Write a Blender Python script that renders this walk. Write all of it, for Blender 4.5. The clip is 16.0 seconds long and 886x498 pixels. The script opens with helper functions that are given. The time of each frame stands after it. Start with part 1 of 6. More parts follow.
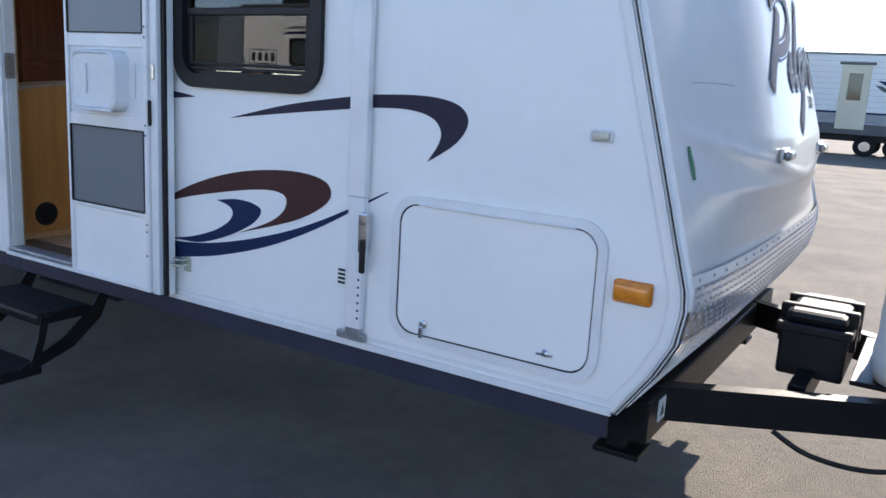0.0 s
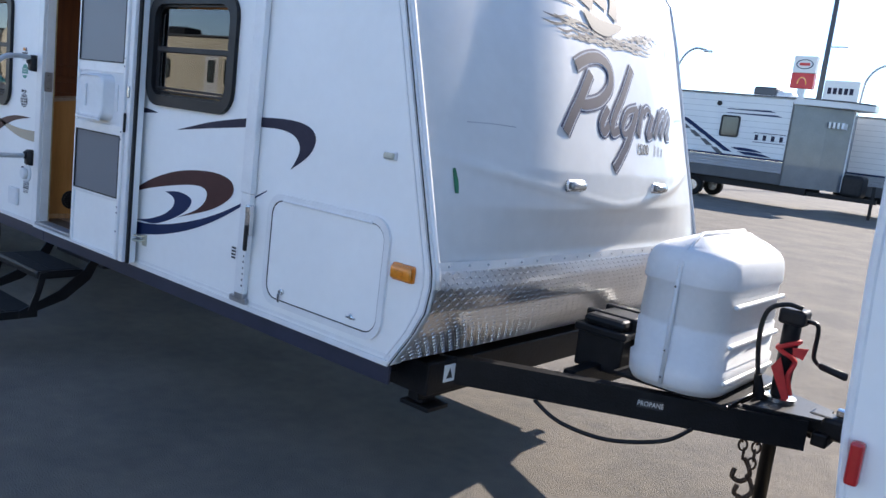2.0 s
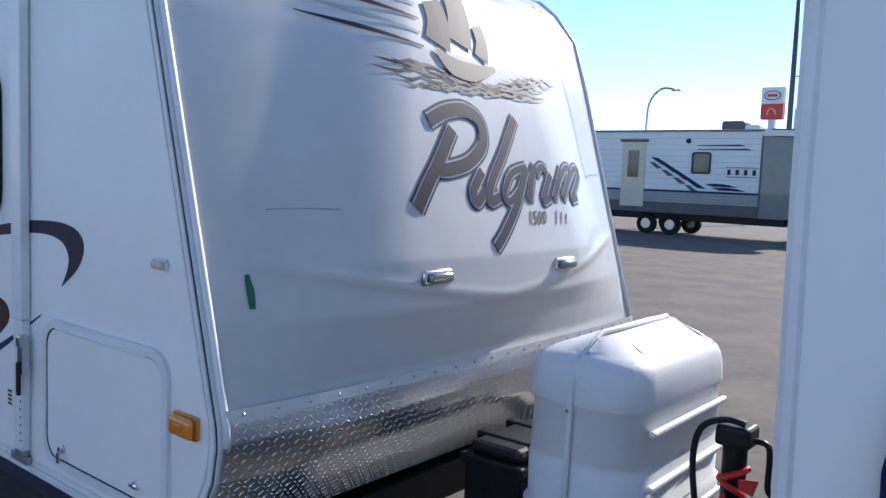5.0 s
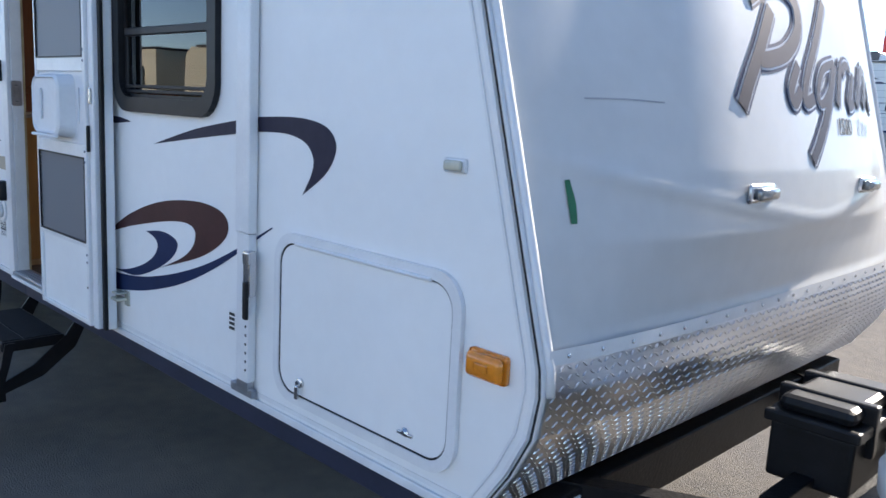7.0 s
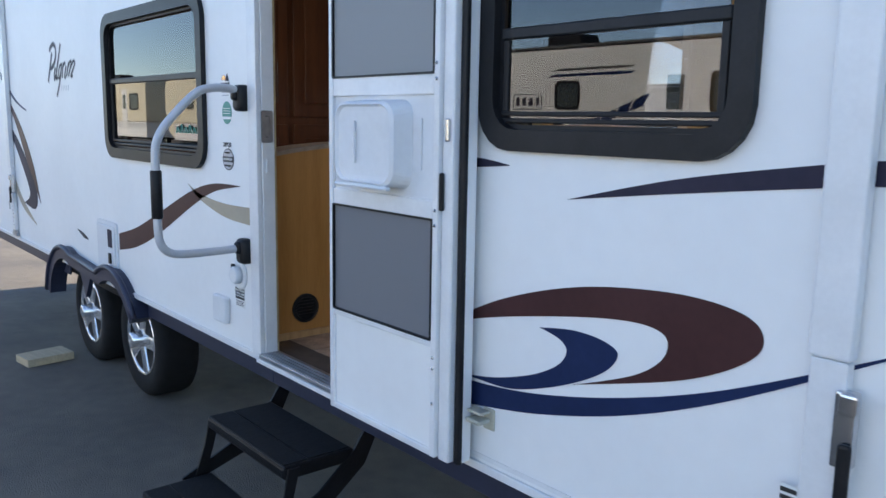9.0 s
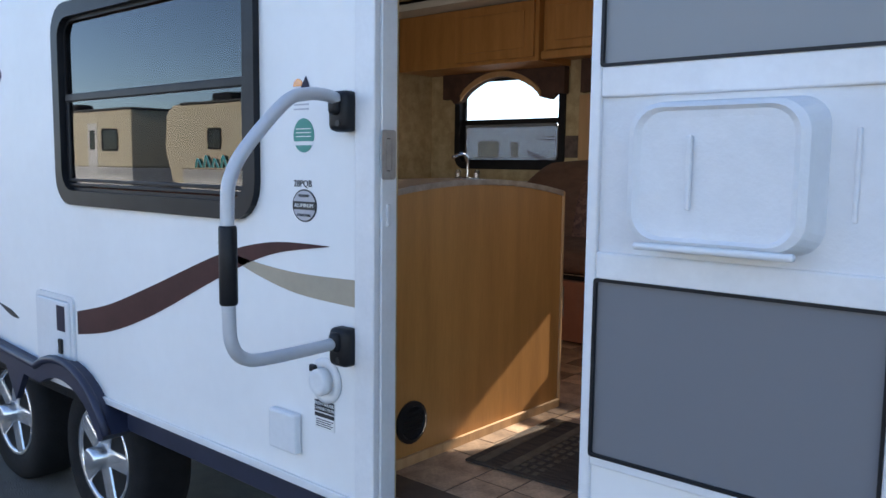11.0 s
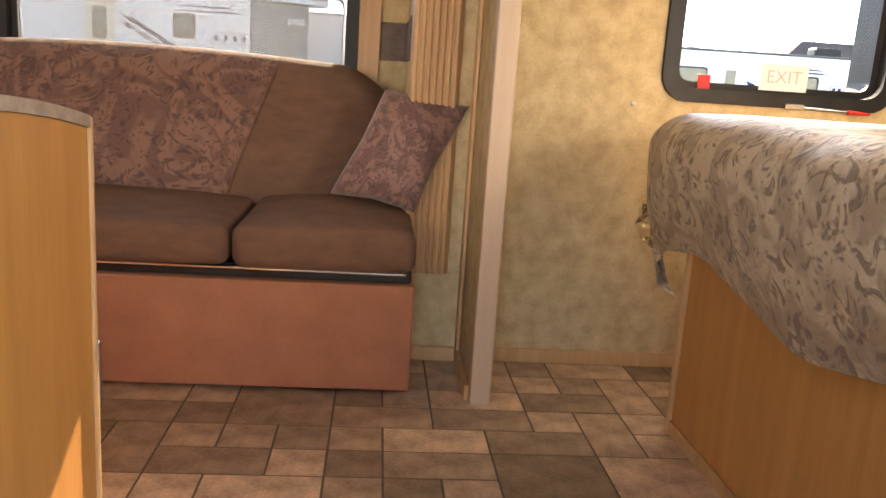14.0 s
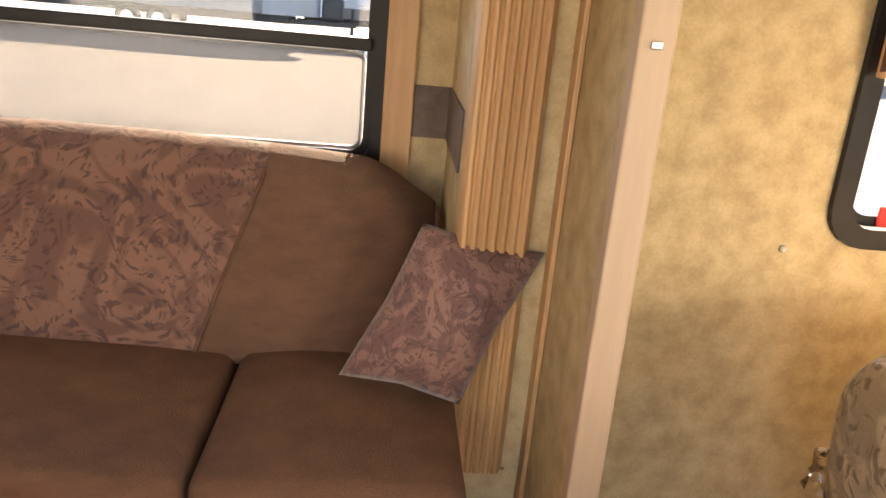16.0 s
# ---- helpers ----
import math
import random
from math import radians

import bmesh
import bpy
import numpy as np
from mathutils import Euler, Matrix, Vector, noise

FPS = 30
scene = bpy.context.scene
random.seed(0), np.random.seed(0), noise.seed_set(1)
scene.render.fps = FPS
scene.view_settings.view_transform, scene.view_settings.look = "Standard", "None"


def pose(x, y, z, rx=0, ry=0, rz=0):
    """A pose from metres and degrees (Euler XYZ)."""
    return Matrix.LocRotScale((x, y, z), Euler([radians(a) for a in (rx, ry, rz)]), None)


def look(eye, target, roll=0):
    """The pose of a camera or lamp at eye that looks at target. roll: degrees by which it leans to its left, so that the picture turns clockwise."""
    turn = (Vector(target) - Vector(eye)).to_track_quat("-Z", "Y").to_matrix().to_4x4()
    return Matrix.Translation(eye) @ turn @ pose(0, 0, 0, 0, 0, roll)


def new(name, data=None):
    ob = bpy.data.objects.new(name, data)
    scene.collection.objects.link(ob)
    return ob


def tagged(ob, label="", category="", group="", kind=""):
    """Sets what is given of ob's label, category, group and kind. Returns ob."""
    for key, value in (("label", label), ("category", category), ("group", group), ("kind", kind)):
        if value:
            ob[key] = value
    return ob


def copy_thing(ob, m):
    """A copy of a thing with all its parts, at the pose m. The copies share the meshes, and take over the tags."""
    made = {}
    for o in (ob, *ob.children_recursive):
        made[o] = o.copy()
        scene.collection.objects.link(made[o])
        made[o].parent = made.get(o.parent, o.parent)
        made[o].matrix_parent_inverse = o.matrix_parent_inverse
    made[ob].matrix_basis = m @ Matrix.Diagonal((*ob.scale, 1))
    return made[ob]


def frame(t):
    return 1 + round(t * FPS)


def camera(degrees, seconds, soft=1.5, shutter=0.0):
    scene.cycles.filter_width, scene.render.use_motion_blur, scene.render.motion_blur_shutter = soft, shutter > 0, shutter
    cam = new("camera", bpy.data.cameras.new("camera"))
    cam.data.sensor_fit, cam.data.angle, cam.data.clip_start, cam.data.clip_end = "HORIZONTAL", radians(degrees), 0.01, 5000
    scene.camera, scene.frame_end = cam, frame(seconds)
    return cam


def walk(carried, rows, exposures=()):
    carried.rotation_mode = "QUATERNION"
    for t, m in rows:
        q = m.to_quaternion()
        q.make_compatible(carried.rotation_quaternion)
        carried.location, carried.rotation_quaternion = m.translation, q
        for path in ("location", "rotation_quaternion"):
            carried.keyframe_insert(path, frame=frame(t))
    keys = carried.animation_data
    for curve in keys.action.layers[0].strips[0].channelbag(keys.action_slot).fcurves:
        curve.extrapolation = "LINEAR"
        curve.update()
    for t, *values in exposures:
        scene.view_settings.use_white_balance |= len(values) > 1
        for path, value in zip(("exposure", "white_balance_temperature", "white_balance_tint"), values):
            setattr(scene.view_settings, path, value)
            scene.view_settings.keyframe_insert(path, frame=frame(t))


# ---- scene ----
cam = camera(57.8, 16.0, shutter=0.12)
PATH = [
    (0, (0.653, -2.2, 1.575), (-0.376, -0.531, 1.181), 3.3),
    (0.5, (1.051, -2.246, 1.565), (0.014, -0.578, 1.189), 4.2),
    (1, (1.364, -2.29, 1.616), (0.231, -0.676, 1.285), 5.3),
    (1.5, (1.725, -2.204, 1.609), (0.514, -0.643, 1.298), 6.5),
    (2, (1.977, -2.268, 1.625), (0.727, -0.739, 1.31), 7.0),
    (2.5, (2.118, -2.295, 1.648), (0.852, -0.775, 1.353), 6.3),
    (3, (2.123, -2.184, 1.69), (0.866, -0.65, 1.435), 4.7),
    (3.5, (2.078, -1.871, 1.739), (0.844, -0.31, 1.541), 3.0),
    (3.7, (2.048, -1.774, 1.742), (0.821, -0.205, 1.562), 2.6),
    (5.8, (1.691, -1.135, 1.729), (0.401, 0.38, 1.536), 2.4),
    (6, (1.637, -1.151, 1.693), (0.328, 0.345, 1.477), 2.5),
    (6.5, (1.366, -1.234, 1.616), (0.022, 0.219, 1.331), 2.7),
    (7, (1.075, -1.312, 1.587), (-0.31, 0.09, 1.246), 3.0),
    (7.5, (0.714, -1.283, 1.591), (-0.721, 0.063, 1.229), 2.6),
    (8, (0.367, -1.364, 1.577), (-1.11, -0.064, 1.221), 2.2),
    (8.5, (-0.016, -1.48, 1.609), (-1.518, -0.202, 1.277), 1.7),
    (9, (-0.441, -1.443, 1.594), (-1.948, -0.167, 1.278), 1.0),
    (9.5, (-0.805, -1.428, 1.557), (-2.286, -0.115, 1.269), 1.4),
    (9.7, (-0.945, -1.428, 1.557), (-2.413, -0.096, 1.286), 1.5),
    (11.8, (-2.338, -1.222, 1.531), (-3.271, 0.528, 1.271), 1.3),
    (12, (-2.464, -1.161, 1.553), (-3.247, 0.658, 1.272), 1.8),
    (12.5, (-2.671, -0.992, 1.54), (-3.128, 0.933, 1.251), 1.8),
    (13, (-2.811, -0.723, 1.506), (-2.945, 1.246, 1.182), 2.0),
    (13.5, (-2.855, -0.449, 1.547), (-2.837, 1.518, 1.186), 2.5),
    (14, (-2.939, -0.155, 1.534), (-2.763, 1.794, 1.121), 3.8),
    (14.5, (-3.022, 0.077, 1.685), (-2.662, 1.988, 1.219), 4.9),
    (15, (-2.988, 0.261, 1.718), (-2.589, 2.156, 1.216), 4.8),
    (15.5, (-3.001, 0.445, 1.889), (-2.793, 2.356, 1.337), 4.7),
    (16, (-3.004, 0.709, 1.939), (-2.847, 2.608, 1.332), 5.3),
]
EXPOSURES = [(0, 1.8, 6950, 12), (1.0, 1.75, 6850, 12), (3.0, 1.55, 6600, 12), (3.7, 1.4, 6550, 12), (5.8, 1.05, 6350, 13), (6.5, 1.4, 6550, 12), (7.2, 1.85, 7000, 11), (9.5, 2.05, 7350, 11), (12.0, 2.05, 6900, 12), (12.6, 2.0, 6850, 12), (13.1, 2.4, 7300, 13), (13.5, 3.45, 8800, 16), (14.0, 4.0, 10000, 18), (15.0, 4.1, 10900, 18), (15.6, 4.0, 10600, 18), (16.0, 4.1, 9900, 17)]


# ---- camera path ----
walk(cam, [(t, look(e, g, r)) for t, e, g, r in PATH], EXPOSURES)

# ---- light ----
SUN = Vector((0.14, 1.75, 1.0)).normalized()
world = bpy.data.worlds.new("sky")
scene.world = world
world.use_nodes = True
wn = world.node_tree
sky = wn.nodes.new("ShaderNodeTexSky")
sky.sky_type, sky.sun_disc = "NISHITA", False
sky.sun_elevation = math.asin(SUN.z)
sky.altitude = 1500
sky.sun_rotation = math.atan2(SUN.x, SUN.y)
sky.ozone_density, sky.dust_density, sky.air_density = 3.5, 0.0, 0.85
wn.links.new(sky.outputs[0], wn.nodes["Background"].inputs[0])
wn.nodes["Background"].inputs[1].default_value = 0.12
sun = new("sun", bpy.data.lights.new("sun", "SUN"))
sun.data.energy, sun.data.angle, sun.data.color = 3.4, radians(0.5), (1.0, 0.94, 0.86)
sun.matrix_world = look(SUN * 50, (0, 0, 0))


# ---- materials ----
def mat(name, color, rough=0.5, metal=0.0, vary=0.12, scale=6.0, bump=0.0, bscale=80.0, color2=None, coat=0.0, obj_rand=0.0, stretch=(1, 1, 1)):
    """A surface whose colour drifts at two scales, with fine relief."""
    m = bpy.data.materials.new(name)
    m.use_nodes = True
    nt = m.node_tree
    p = nt.nodes["Principled BSDF"]
    p.inputs["Roughness"].default_value = rough
    p.inputs["Metallic"].default_value = metal
    p.inputs["Coat Weight"].default_value = coat
    tc = nt.nodes.new("ShaderNodeTexCoord")
    mp = nt.nodes.new("ShaderNodeMapping")
    mp.inputs["Scale"].default_value = stretch
    nt.links.new(tc.outputs["Object"], mp.inputs[0])
    n1 = nt.nodes.new("ShaderNodeTexNoise")
    n1.inputs["Scale"].default_value = scale
    n1.inputs["Detail"].default_value = 6
    n2 = nt.nodes.new("ShaderNodeTexNoise")
    n2.inputs["Scale"].default_value = scale * 9
    n2.inputs["Detail"].default_value = 3
    for n in (n1, n2):
        nt.links.new(mp.outputs[0], n.inputs["Vector"])
    add = nt.nodes.new("ShaderNodeMath")
    add.operation = "MULTIPLY_ADD"
    nt.links.new(n2.outputs[0], add.inputs[0])
    add.inputs[1].default_value = 0.4
    nt.links.new(n1.outputs[0], add.inputs[2])
    ramp = nt.nodes.new("ShaderNodeValToRGB")
    c2 = color2 or tuple(c * (1 - vary) for c in color)
    ramp.color_ramp.elements[0].position, ramp.color_ramp.elements[1].position = 0.5, 0.92
    ramp.color_ramp.elements[0].color = (*c2, 1)
    ramp.color_ramp.elements[1].color = (*color, 1)
    nt.links.new(add.outputs[0], ramp.inputs[0])
    out = ramp.outputs[0]
    if obj_rand:
        oi = nt.nodes.new("ShaderNodeObjectInfo")
        hs = nt.nodes.new("ShaderNodeHueSaturation")
        mr = nt.nodes.new("ShaderNodeMapRange")
        mr.inputs[3].default_value, mr.inputs[4].default_value = 1 - obj_rand, 1 + obj_rand
        nt.links.new(oi.outputs["Random"], mr.inputs[0])
        nt.links.new(mr.outputs[0], hs.inputs["Value"])
        nt.links.new(out, hs.inputs["Color"])
        out = hs.outputs[0]
    nt.links.new(out, p.inputs["Base Color"])
    if bump:
        n3 = nt.nodes.new("ShaderNodeTexNoise")
        n3.inputs["Scale"].default_value = bscale
        nt.links.new(mp.outputs[0], n3.inputs["Vector"])
        b = nt.nodes.new("ShaderNodeBump")
        b.inputs["Strength"].default_value = bump
        b.inputs["Distance"].default_value = 0.01
        nt.links.new(n3.outputs[0], b.inputs["Height"])
        nt.links.new(b.outputs[0], p.inputs["Normal"])
    return m


def damask(name, ground, figure, vein, scale, rough=0.5, sheen=0.3, warp=1.8, relief=0.4):
    """Cloth with woven leaf-like figures, darker veins inside them and a fine weave."""
    m = bpy.data.materials.new(name)
    m.use_nodes = True
    nt = m.node_tree
    p = nt.nodes["Principled BSDF"]
    p.inputs["Roughness"].default_value = rough
    p.inputs["Sheen Weight"].default_value = sheen
    tc = nt.nodes.new("ShaderNodeTexCoord")
    n1 = nt.nodes.new("ShaderNodeTexNoise")
    n1.inputs["Scale"].default_value, n1.inputs["Detail"].default_value, n1.inputs["Distortion"].default_value = scale, 1.5, warp
    n2 = nt.nodes.new("ShaderNodeTexNoise")
    n2.inputs["Scale"].default_value, n2.inputs["Detail"].default_value, n2.inputs["Distortion"].default_value = scale * 2.6, 2.0, warp * 1.4
    n3 = nt.nodes.new("ShaderNodeTexNoise")
    n3.inputs["Scale"].default_value = 420
    for n in (n1, n2, n3):
        nt.links.new(tc.outputs["Object"], n.inputs["Vector"])
    r1 = nt.nodes.new("ShaderNodeValToRGB")
    r1.color_ramp.elements[0].position, r1.color_ramp.elements[1].position = 0.44, 0.56
    r1.color_ramp.elements[0].color, r1.color_ramp.elements[1].color = (*ground, 1), (*figure, 1)
    nt.links.new(n1.outputs[0], r1.inputs[0])
    r2 = nt.nodes.new("ShaderNodeValToRGB")
    r2.color_ramp.elements[0].position, r2.color_ramp.elements[1].position = 0.53, 0.62
    r2.color_ramp.elements[0].color, r2.color_ramp.elements[1].color = (0, 0, 0, 1), (0.8, 0.8, 0.8, 1)
    nt.links.new(n2.outputs[0], r2.inputs[0])
    mx = nt.nodes.new("ShaderNodeMixRGB")
    nt.links.new(r2.outputs[0], mx.inputs[0])
    nt.links.new(r1.outputs[0], mx.inputs[1])
    mx.inputs[2].default_value = (*vein, 1)
    nt.links.new(mx.outputs[0], p.inputs["Base Color"])
    ad = nt.nodes.new("ShaderNodeMath")
    ad.operation = "MULTIPLY_ADD"
    ad.inputs[1].default_value = 0.25
    nt.links.new(n3.outputs[0], ad.inputs[0])
    nt.links.new(n2.outputs[0], ad.inputs[2])
    bp = nt.nodes.new("ShaderNodeBump")
    bp.inputs["Strength"].default_value, bp.inputs["Distance"].default_value = relief, 0.008
    nt.links.new(ad.outputs[0], bp.inputs["Height"])
    nt.links.new(bp.outputs[0], p.inputs["Normal"])
    return m


def glass(name, tint, gloss=1.45):
    m = bpy.data.materials.new(name)
    m.use_nodes = True
    nt = m.node_tree
    nt.nodes.remove(nt.nodes["Principled BSDF"])
    tr = nt.nodes.new("ShaderNodeBsdfTransparent")
    tr.inputs[0].default_value = (*tint, 1)
    gl = nt.nodes.new("ShaderNodeBsdfGlossy")
    gl.inputs["Roughness"].default_value = 0.01
    fr = nt.nodes.new("ShaderNodeFresnel")
    fr.inputs[0].default_value = gloss
    mx = nt.nodes.new("ShaderNodeMixShader")
    nt.links.new(fr.outputs[0], mx.inputs[0])
    nt.links.new(tr.outputs[0], mx.inputs[1])
    nt.links.new(gl.outputs[0], mx.inputs[2])
    nt.links.new(mx.outputs[0], nt.nodes["Material Output"].inputs[0])
    return m


def mesh_screen(name, color, open_part):
    m = bpy.data.materials.new(name)
    m.use_nodes = True
    nt = m.node_tree
    p = nt.nodes["Principled BSDF"]
    p.inputs["Base Color"].default_value = (*color, 1)
    p.inputs["Roughness"].default_value = 0.7
    p.inputs["Alpha"].default_value = 1 - open_part
    return m


WHITE = mat("white_fibreglass", (0.84, 0.84, 0.83), 0.5, vary=0.06, scale=2.0, coat=0.0, bump=0.02, bscale=30)
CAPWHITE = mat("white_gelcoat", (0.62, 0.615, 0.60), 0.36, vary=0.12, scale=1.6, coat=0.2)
TRIM = mat("white_aluminium_trim", (0.78, 0.78, 0.78), 0.35, vary=0.1, scale=9)
GREYTRIM = mat("grey_metal_trim", (0.42, 0.43, 0.45), 0.35, metal=0.7, vary=0.25, scale=12)
STEEL = mat("bright_steel", (0.62, 0.63, 0.65), 0.22, metal=1.0, vary=0.2, scale=14)
PLATE = mat("polished_tread_plate", (0.82, 0.82, 0.83), 0.28, metal=1.0, vary=0.12, scale=5, bump=0.06, bscale=9)
RIMM = mat("machined_alloy", (0.78, 0.78, 0.79), 0.24, metal=0.8, vary=0.15, scale=14)
BLACK = mat("black_plastic", (0.018, 0.018, 0.02), 0.42, vary=0.4, scale=14)
BLACK.node_tree.nodes["Principled BSDF"].inputs["Specular IOR Level"].default_value = 0.22
RUBBER = mat("tyre_rubber", (0.014, 0.014, 0.015), 0.8, vary=0.3, scale=18, bump=0.2)
FRAMEBLK = mat("black_painted_steel", (0.011, 0.011, 0.013), 0.4, vary=0.5, scale=10, bump=0.15, bscale=120)
for m_ in (RUBBER, FRAMEBLK):
    m_.node_tree.nodes["Principled BSDF"].inputs["Specular IOR Level"].default_value = 0.2
SKIRT = mat("dark_blue_skirt", (0.025, 0.03, 0.06), 0.45, vary=0.3, scale=5)
TANKW = mat("white_moulded_plastic", (0.74, 0.75, 0.76), 0.5, vary=0.1, scale=5, bump=0.1, bscale=150)
AMBER = mat("amber_lens", (0.85, 0.27, 0.02), 0.18, vary=0.25, scale=40, coat=0.6)
REDL = mat("red_lens", (0.5, 0.02, 0.02), 0.2, vary=0.2, scale=30, coat=0.5)
LAMPGREY = mat("smoked_chrome_lens", (0.34, 0.34, 0.33), 0.15, metal=0.6, vary=0.3, scale=30)
CLEARL = mat("clear_lamp_lens", (0.54, 0.52, 0.42), 0.2, vary=0.2, scale=30, coat=0.5)
BROWN = mat("maroon_brown_vinyl", (0.075, 0.03, 0.03), 0.4, vary=0.25, scale=5)
NAVY = mat("navy_vinyl", (0.012, 0.026, 0.085), 0.5, vary=0.25, scale=5)
SLATE = mat("slate_grey_vinyl", (0.036, 0.032, 0.055), 0.5, color2=(0.021, 0.020, 0.038), scale=3)
for m_ in (BROWN, NAVY, SLATE):
    m_.node_tree.nodes["Principled BSDF"].inputs["Specular IOR Level"].default_value = 0.15
TAN = mat("tan_vinyl", (0.42, 0.36, 0.27), 0.45, vary=0.12)
SILVER = mat("silver_vinyl", (0.45, 0.46, 0.5), 0.3, vary=0.15)
GREEN = mat("green_tape", (0.01, 0.16, 0.07), 0.5, vary=0.2, scale=30)
TEAL = mat("teal_sticker", (0.03, 0.26, 0.21), 0.45, vary=0.1)
INK = mat("black_ink", (0.02, 0.02, 0.022), 0.5, vary=0.3)
PAPER = mat("white_paper", (0.78, 0.78, 0.75), 0.6, vary=0.06)
REDCLOTH = mat("red_ribbon", (0.62, 0.03, 0.03), 0.6, vary=0.3, scale=25)
RUST = mat("rusty_chain", (0.12, 0.075, 0.05), 0.7, metal=0.5, vary=0.5, scale=60, bump=0.3)
LUMBER = mat("pale_lumber", (0.52, 0.42, 0.28), 0.75, vary=0.25, scale=6, stretch=(1, 8, 8), bump=0.1)
ASPHALT = mat("worn_asphalt", (0.17, 0.145, 0.118), 0.92, color2=(0.095, 0.086, 0.076), scale=1.2, bump=0.9, bscale=140)
WOOD = mat("honey_oak_veneer", (0.52, 0.245, 0.075), 0.42, color2=(0.40, 0.18, 0.05), scale=3.2, stretch=(6, 6, 0.6), coat=0.15)
PALEWOOD = mat("light_oak_moulding", (0.56, 0.34, 0.17), 0.45, color2=(0.44, 0.25, 0.11), scale=4, stretch=(8, 8, 0.5))
DARKWOOD = mat("dark_cherry_veneer", (0.13, 0.045, 0.018), 0.4, color2=(0.07, 0.022, 0.01), scale=3, stretch=(6, 6, 0.7), coat=0.2)
POSTWOOD = mat("taupe_wrapped_post", (0.50, 0.36, 0.25), 0.5, vary=0.12, scale=4, stretch=(6, 6, 0.5))
WALLP = mat("mottled_beige_wallpaper", (0.57, 0.445, 0.255), 0.7, color2=(0.385, 0.28, 0.145), scale=17, bump=0.05)
BORDER = mat("brown_border_tile", (0.16, 0.11, 0.09), 0.6, color2=(0.08, 0.055, 0.045), scale=22)
CEIL = mat("white_ceiling_board", (0.7, 0.67, 0.6), 0.7, vary=0.06, scale=6)
LAMINATE = mat("stone_laminate", (0.42, 0.34, 0.28), 0.3, color2=(0.25, 0.19, 0.15), scale=26)
GROUT = mat("dark_vinyl_joint", (0.12, 0.085, 0.06), 0.6, vary=0.3, scale=20)
TILE = mat("brown_stone_vinyl", (0.52, 0.36, 0.24), 0.45, color2=(0.23, 0.152, 0.10), scale=13, obj_rand=0.45, bump=0.12, bscale=60)
SOFA = mat("brown_ribbed_upholstery", (0.155, 0.076, 0.044), 0.8, color2=(0.105, 0.051, 0.030), scale=14, bump=0.5, bscale=260, stretch=(1, 1, 2.5))
SOFABASE = mat("reddish_brown_base_cloth", (0.36, 0.145, 0.08), 0.85, vary=0.18, scale=10, bump=0.3, bscale=300)
PAISLEY = damask("paisley_upholstery", (0.115, 0.053, 0.038), (0.185, 0.092, 0.062), (0.055, 0.024, 0.022), 3.8, rough=0.8, sheen=0.1, warp=4.5)
PILLOWF = damask("plum_paisley_cloth", (0.125, 0.058, 0.050), (0.21, 0.110, 0.086), (0.066, 0.029, 0.030), 8, rough=0.7, warp=4.0)
SPREAD = damask("taupe_jacquard_satin", (0.48, 0.37, 0.245), (0.31, 0.222, 0.138), (0.105, 0.068, 0.038), 8, rough=0.45, sheen=0.1, warp=1.6, relief=1.0)
VALCLOTH = mat("brown_valance_cloth", (0.10, 0.05, 0.035), 0.8, vary=0.4, scale=14)
SHEER = mat("tan_ruffled_cloth", (0.58, 0.36, 0.2), 0.8, color2=(0.3, 0.15, 0.08), scale=16)
RUG = mat("striped_doormat_pile", (0.10, 0.075, 0.055), 0.95, color2=(0.035, 0.026, 0.022), scale=14, stretch=(1, 9, 1), bump=0.6, bscale=200)
RUGLIGHT = mat("tan_mat_stripe", (0.17, 0.135, 0.095), 0.95, vary=0.4, scale=40, bump=0.5, bscale=200)
SCREEN = mesh_screen("grey_insect_screen", (0.19, 0.195, 0.21), 0.12)
SCREENTOP = mesh_screen("pale_insect_screen", (0.34, 0.35, 0.36), 0.25)
WSCREEN = mesh_screen("window_insect_screen", (0.22, 0.22, 0.22), 0.55)
GLASS = glass("tinted_window_glass", (0.42, 0.43, 0.45), 1.7)
CLEAR = glass("clear_window_glass", (0.86, 0.87, 0.88), 1.35)
DARKGLASS = mat("far_window_glass", (0.03, 0.035, 0.04), 0.08, vary=0.3, scale=3)
PLASTICBAG = mat("clear_bag_film", (0.62, 0.58, 0.52), 0.15, vary=0.2, scale=30)
FARWHITE = mat("far_trailer_siding", (0.70, 0.70, 0.69), 0.45, vary=0.08, scale=1.5)
FARGREY = mat("far_trailer_grey", (0.085, 0.085, 0.088), 0.5, vary=0.2, scale=2)
FARSKIRT = mat("far_trailer_skirt", (0.34, 0.34, 0.35), 0.5, vary=0.15, scale=2)
FARCAP = mat("far_trailer_cap", (0.12, 0.14, 0.165), 0.22, vary=0.2, scale=2, coat=0.4)
CREAM = mat("cream_siding", (0.62, 0.56, 0.42), 0.5, vary=0.1, scale=2)
ROOF = mat("brown_shingles", (0.075, 0.055, 0.045), 0.85, vary=0.4, scale=8, bump=0.4)
BRICKRED = mat("sign_red", (0.62, 0.03, 0.03), 0.4, vary=0.06)
BARK = mat("bark", (0.09, 0.065, 0.045), 0.9, vary=0.4, scale=8, bump=0.6)
LEAF = mat("leaf_green", (0.075, 0.105, 0.035), 0.6, vary=0.4, scale=5)
BLUEP = mat("royal_blue_panel", (0.006, 0.040, 0.17), 0.5, vary=0.15, scale=3)


